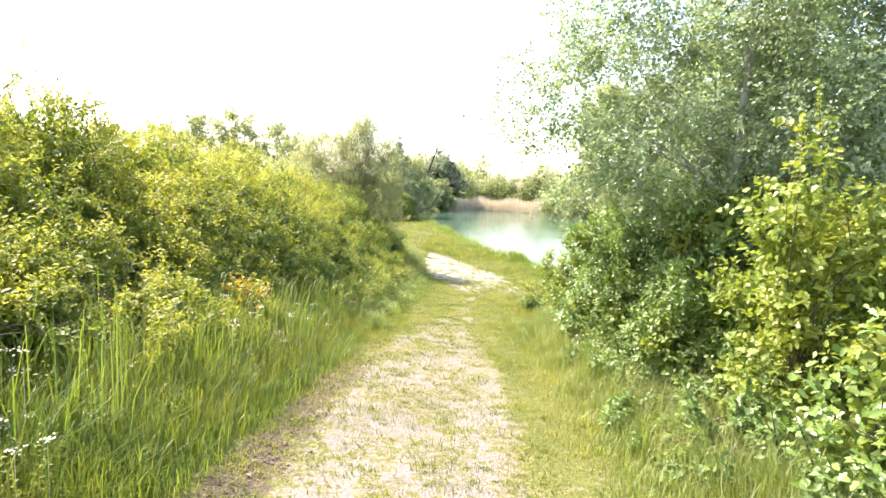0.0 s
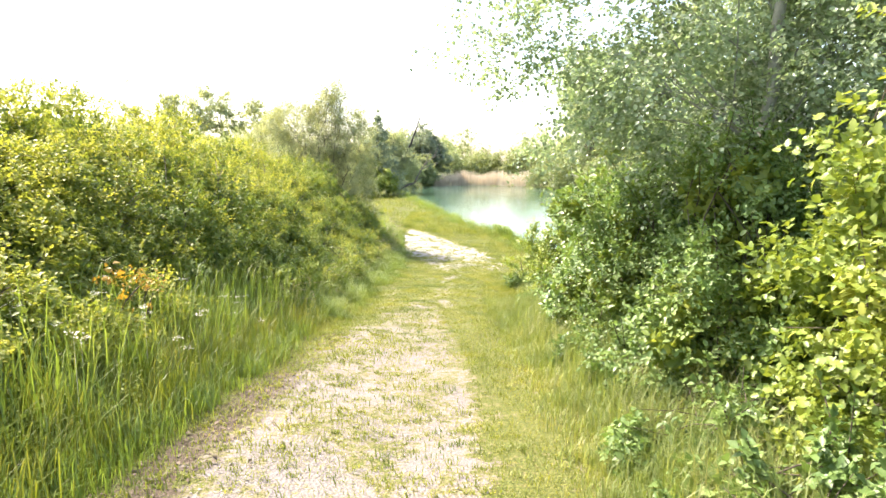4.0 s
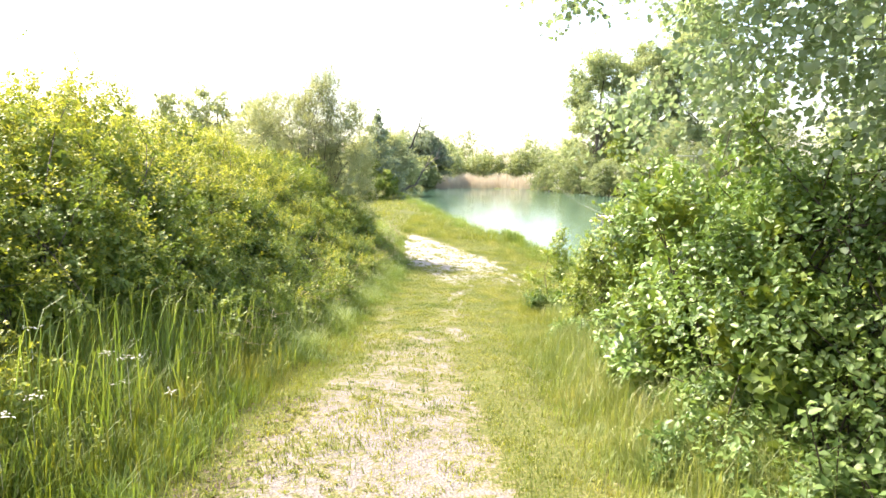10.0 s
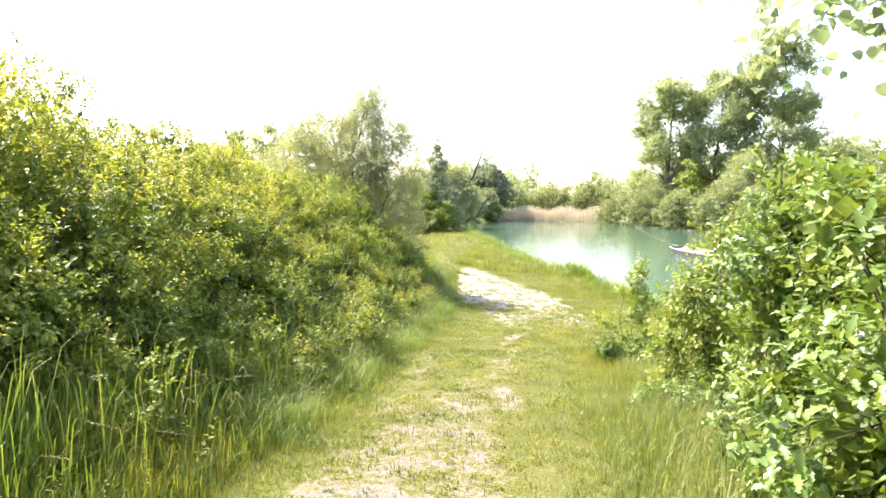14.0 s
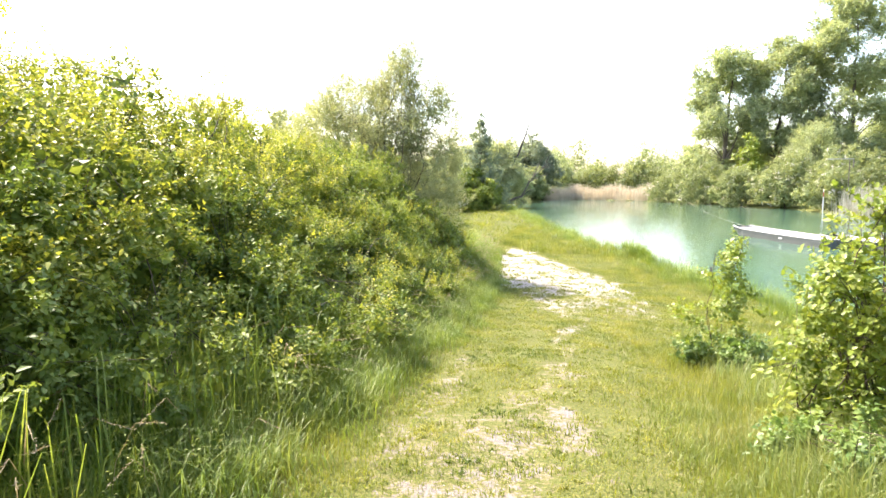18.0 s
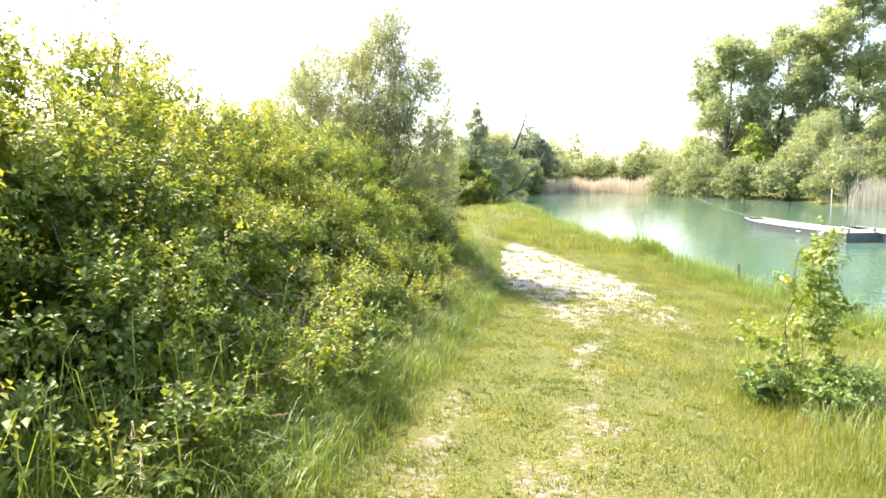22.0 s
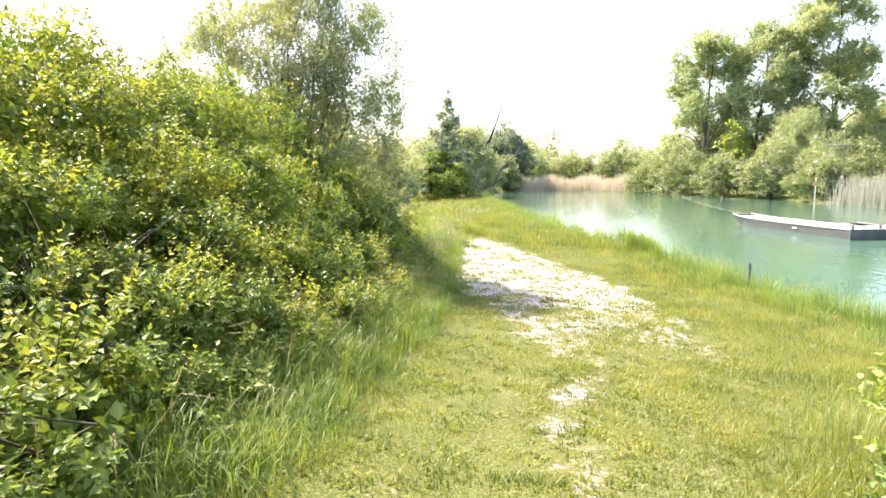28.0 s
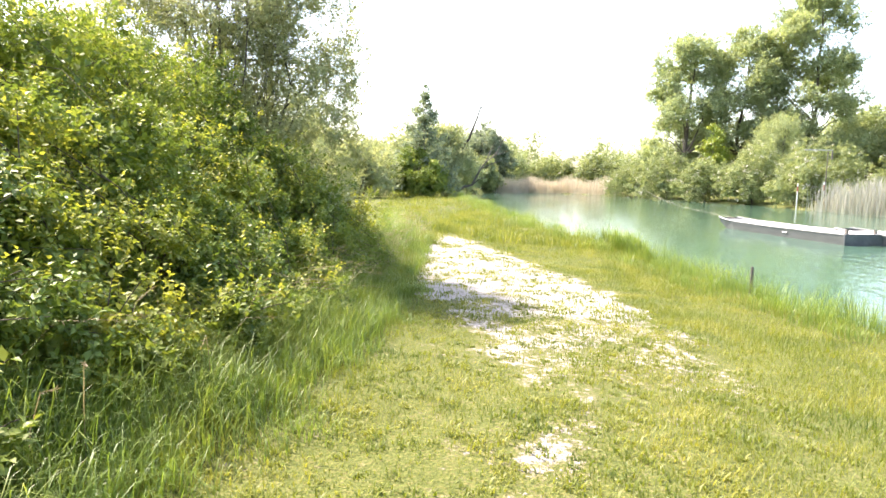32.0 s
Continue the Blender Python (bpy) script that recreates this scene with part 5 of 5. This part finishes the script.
    lean = rng.uniform(0.3, 0.8, c)[:, None]
    V, F = blade_geo(P, D, lean[:, 0], hh[:, 0], 0.006)
    s = np.linspace(0, 1, 16)[None, :, None]
    tip = P + np.array([0, 0, 1.0]) * hh * (1 - 0.35 * lean) + D * hh * lean * 1.1
    m2 = P + np.array([0, 0, 1.0]) * hh * (0.86 - 0.12 * lean) + D * hh * lean * 0.62
    seat = (m2[:, None] * (1 - s) + tip[:, None] * s).reshape(-1, 3)
    d = unit(np.repeat(unit(tip - m2), 16, 0) + rng.normal(size=seat.shape) * 0.35)
    V2, F2 = leaf_geo(seat, d, rand_dirs(rng, len(seat)), 0.03, 0.005, False)
    tagged(mesh_part("seed_heads", np.concatenate([V, V2]), np.concatenate([F, F2 + len(V)]), M_STRAW), "pale feathery grass seed heads", "grass", kind="stuff")


def build_shoots():
    """Young orange-tinted rose shoots in the hedge front."""
    lobes = [(0, 0, 1.05, 0.28, 0.28, 0.16), (0.1, 0.2, 0.8, 0.3, 0.3, 0.25)]
    shrub("rose_shoot", 96, -2.65, 7.05, lobes, M_ORANGE, "rose shoot with young orange leaves", "shrub", 33, 5, 0.036, 0.55, 0.14, stems=4, base_r=0.008)


build_shoots()
build_hedge()
build_willow()
build_right()
build_far()
reeds("reed_bed", 501, (-3.2, 2, 9, 15), (122, 127, 125, 118), 6000, 3.2, "dry beige reed bed at the far end of the pond", M_REED)
reeds("reed_bed", 502, (27.0, 27.6, 30), (76, 66, 56), 3600, 3.3, "dry beige reeds on the far bank", M_SEDGE)
build_grass()
build_pebbles()

# ---------------------------------------------------------------- boats, posts and marks
M_HULL = plain_mat("weathered_grey_hull", [(0.2, (0.05, 0.055, 0.055)), (0.6, (0.10, 0.105, 0.10)), (0.9, (0.20, 0.20, 0.19))], 5, 0.6, 0.3, stretch=(1, 0.15, 1))
M_DECK = plain_mat("sun_bleached_deck", [(0.2, (0.42, 0.41, 0.39)), (0.6, (0.60, 0.59, 0.56)), (0.9, (0.72, 0.71, 0.68))], 4, 0.75, 0.3, stretch=(1, 0.2, 1))
M_RIM = plain_mat("pale_gunwale", [(0.2, (0.30, 0.30, 0.28)), (0.8, (0.5, 0.5, 0.47))], 6, 0.6, 0.2)
M_ROPE = plain_mat("old_rope", [(0.2, (0.25, 0.22, 0.17)), (0.8, (0.45, 0.41, 0.33))], 30, 0.9, 0.3)
M_POST = plain_mat("weathered_post", [(0.2, (0.07, 0.06, 0.05)), (0.8, (0.20, 0.18, 0.15))], 12, 0.9, 0.5, stretch=(1, 1, 0.2))
M_WHITE = plain_mat("white_paint", [(0.2, (0.55, 0.55, 0.53)), (0.8, (0.78, 0.78, 0.76))], 9, 0.5, 0.15)
M_RED = plain_mat("faded_red_paint", [(0.2, (0.30, 0.06, 0.05)), (0.8, (0.42, 0.10, 0.08))], 9, 0.5, 0.15)


def box(bm, x0, x1, y0, y1, z0, z1):
    v = [bm.verts.new(p) for p in ((x0, y0, z0), (x1, y0, z0), (x1, y1, z0), (x0, y1, z0), (x0, y0, z1), (x1, y0, z1), (x1, y1, z1), (x0, y1, z1))]
    for f in ((0, 3, 2, 1), (4, 5, 6, 7), (0, 1, 5, 4), (1, 2, 6, 5), (2, 3, 7, 6), (3, 0, 4, 7)):
        bm.faces.new([v[i] for i in f])
    return v


def build_punt():
    """A flat work punt, bow towards +y, origin at the waterline amidships."""
    top = empty("punt", 0, 0, 0, "long flat grey punt with a pale deck, moored on the pond", "boat", "moored punts")
    stations = [(-4.5, 0.84, 0.80, -0.16, 0.40), (-3.5, 0.88, 0.82, -0.18, 0.39), (0, 0.92, 0.86, -0.18, 0.38), (2.9, 0.84, 0.76, -0.16, 0.40), (3.9, 0.70, 0.58, 0.02, 0.44), (4.7, 0.52, 0.42, 0.28, 0.50)]
    bm = bmesh.new()
    rings = [[bm.verts.new(p) for p in ((-w, y, zt), (-b, y, zb), (b, y, zb), (w, y, zt))] for y, w, b, zb, zt in stations]
    for r, q in zip(rings, rings[1:]):
        for i in range(3):
            bm.faces.new((r[i], r[i + 1], q[i + 1], q[i]))
    bm.faces.new(rings[0])
    bm.faces.new(rings[-1][::-1])
    bmesh.ops.recalc_face_normals(bm, faces=bm.faces)
    hull = part("hull", bm, M_HULL, top)
    bm = bmesh.new()
    for (y, w, b, zb, zt), (y2, w2, b2, zb2, zt2) in zip(stations, stations[1:]):
        for s in (-1, 1):
            a = [bm.verts.new(p) for p in ((s * (w + 0.03), y, zt), (s * (w - 0.07), y, zt), (s * (w2 - 0.07), y2, zt2), (s * (w2 + 0.03), y2, zt2))]
            c = [bm.verts.new((v.co.x, v.co.y, v.co.z + 0.045)) for v in a]
            for f in ((a[0], a[1], a[2], a[3]), (c[3], c[2], c[1], c[0]), (a[0], a[3], c[3], c[0]), (a[1], c[1], c[2], a[2])):
                bm.faces.new(f)
    bmesh.ops.recalc_face_normals(bm, faces=bm.faces)
    part("gunwale", bm, M_RIM, top, "pale gunwale strip")
    bm = bmesh.new()
    box(bm, -0.87, 0.87, -4.56, -4.48, 0.0, 0.44)
    part("transom", bm, M_HULL, top)
    plank = bmesh.new()
    box(plank, -0.78, 0.78, -0.115, 0.115, 0.0, 0.025)
    me = bpy.data.meshes.new("deck_plank")
    plank.to_mesh(me)
    plank.free()
    me.materials.append(M_DECK)
    for i in range(30):
        ob = new("deck_plank", me)
        ob.parent = top
        ob.location = (0, -4.3 + i * 0.25, 0.405 + 0.002 * (i % 3))
    narrow = bmesh.new()
    box(narrow, -0.56, 0.56, 3.2, 3.95, 0.43, 0.455)
    part("foredeck", narrow, M_DECK, top)
    for s in (-0.6, 0.6):
        bm = bmesh.new()
        box(bm, s - 0.04, s + 0.04, -4.35, -4.25, 0.43, 0.60)
        part("cleat", bm, M_POST, top)
    bm = bmesh.new()
    box(bm, -0.935, -0.925, -1.3, -1.0, 0.2, 0.26)
    part("number_board", bm, M_WHITE, hull, "small white board without writing")
    return top


def build_boats():
    first = build_punt()
    first.matrix_basis = pose(12.25, 46.7, WATER, 0, 0, math.degrees(math.atan2(1.85, 8.0)))
    second = copy_thing(first, pose(16.0, 40.6, WATER, 0, 0, 31))
    tagged(second, "second grey punt moored behind the first")
    # mooring line to the far bank
    a, b = Vector((11.3, 50.8, WATER + 0.5)), Vector((14.5, 92.0, WATER + 1.6))
    s = np.linspace(0, 1, 24)[:, None]
    line = np.array(a) * (1 - s) + np.array(b) * s - np.array([0, 0, 1.0]) * (np.sin(s * math.pi) * 0.45)
    V, F = tubes([np.c_[line, np.full(24, 0.011)]], 5)
    tagged(mesh_part("mooring_line", V, F, M_ROPE, shade=True), "thin taut mooring rope from the punt to the bank", "rope")


def wooden_post(x, y, h, r, label):
    z = float(land(np.array(x), np.array(y)))
    rng = np.random.default_rng(int(x * 100))
    p = bent(rng, (0, 0, -0.3), (0.02, 0.01, h), r, r * 0.9, 6, 0.01)
    top = empty("wooden_post", x, y, z, label, "post", "posts on the bank")
    V, F = tubes([p], 9)
    shaft = mesh_part("shaft", V, F, M_POST, top, shade=True)
    cap = bmesh.new()
    bmesh.ops.create_cone(cap, cap_ends=True, segments=9, radius1=r * 0.92, radius2=r * 0.7, depth=0.03, matrix=Matrix.Translation((0.02, 0.01, h + 0.014)))
    part("cap", cap, M_POST, shaft)


def mark_pole(x, y, h):
    z = max(float(land(np.array(x), np.array(y))), WATER - 0.2)
    top = empty("marker_pole", x, y, z, "slim white marker pole with a red band by the reeds", "pole", "marker poles")
    for name, z0, z1, mat in (("shaft", -0.2, h - 0.75, M_WHITE), ("red_band", h - 0.75, h - 0.3, M_RED), ("tip", h - 0.3, h, M_WHITE)):
        bm = bmesh.new()
        bmesh.ops.create_cone(bm, cap_ends=True, segments=10, radius1=0.055, radius2=0.05, depth=z1 - z0, matrix=Matrix.Translation((0, 0, (z0 + z1) / 2)))
        part(name, bm, mat, top)


def sign_frame():
    x, y = 26.6, 74.6
    z = float(land(np.array(x), np.array(y)))
    top = empty("sign_frame", x, y, z, "pale metal post with a white crossbar above the reeds", "sign")
    for name, b in (("mast", (-0.03, 0.03, -0.03, 0.03, -0.2, 5.05)), ("crossbar", (-1.9, 0.4, -0.03, 0.03, 5.07, 5.16)), ("bracket", (0.3, 0.4, -0.04, 0.04, 4.3, 5.05))):
        bm = bmesh.new()
        box(bm, *b)
        part(name, bm, M_RIM if name == "crossbar" else M_POST, top)


build_boats()
wooden_post(4.72, 29.9, 0.74, 0.035, "short weathered mooring post at the water's edge")
wooden_post(1.05, 42.2, 0.5, 0.04, "short weathered stake on the grassy bank")
mark_pole(25.6, 77.5, 2.4)
mark_pole(27.6, 77.0, 2.4)
sign_frame()
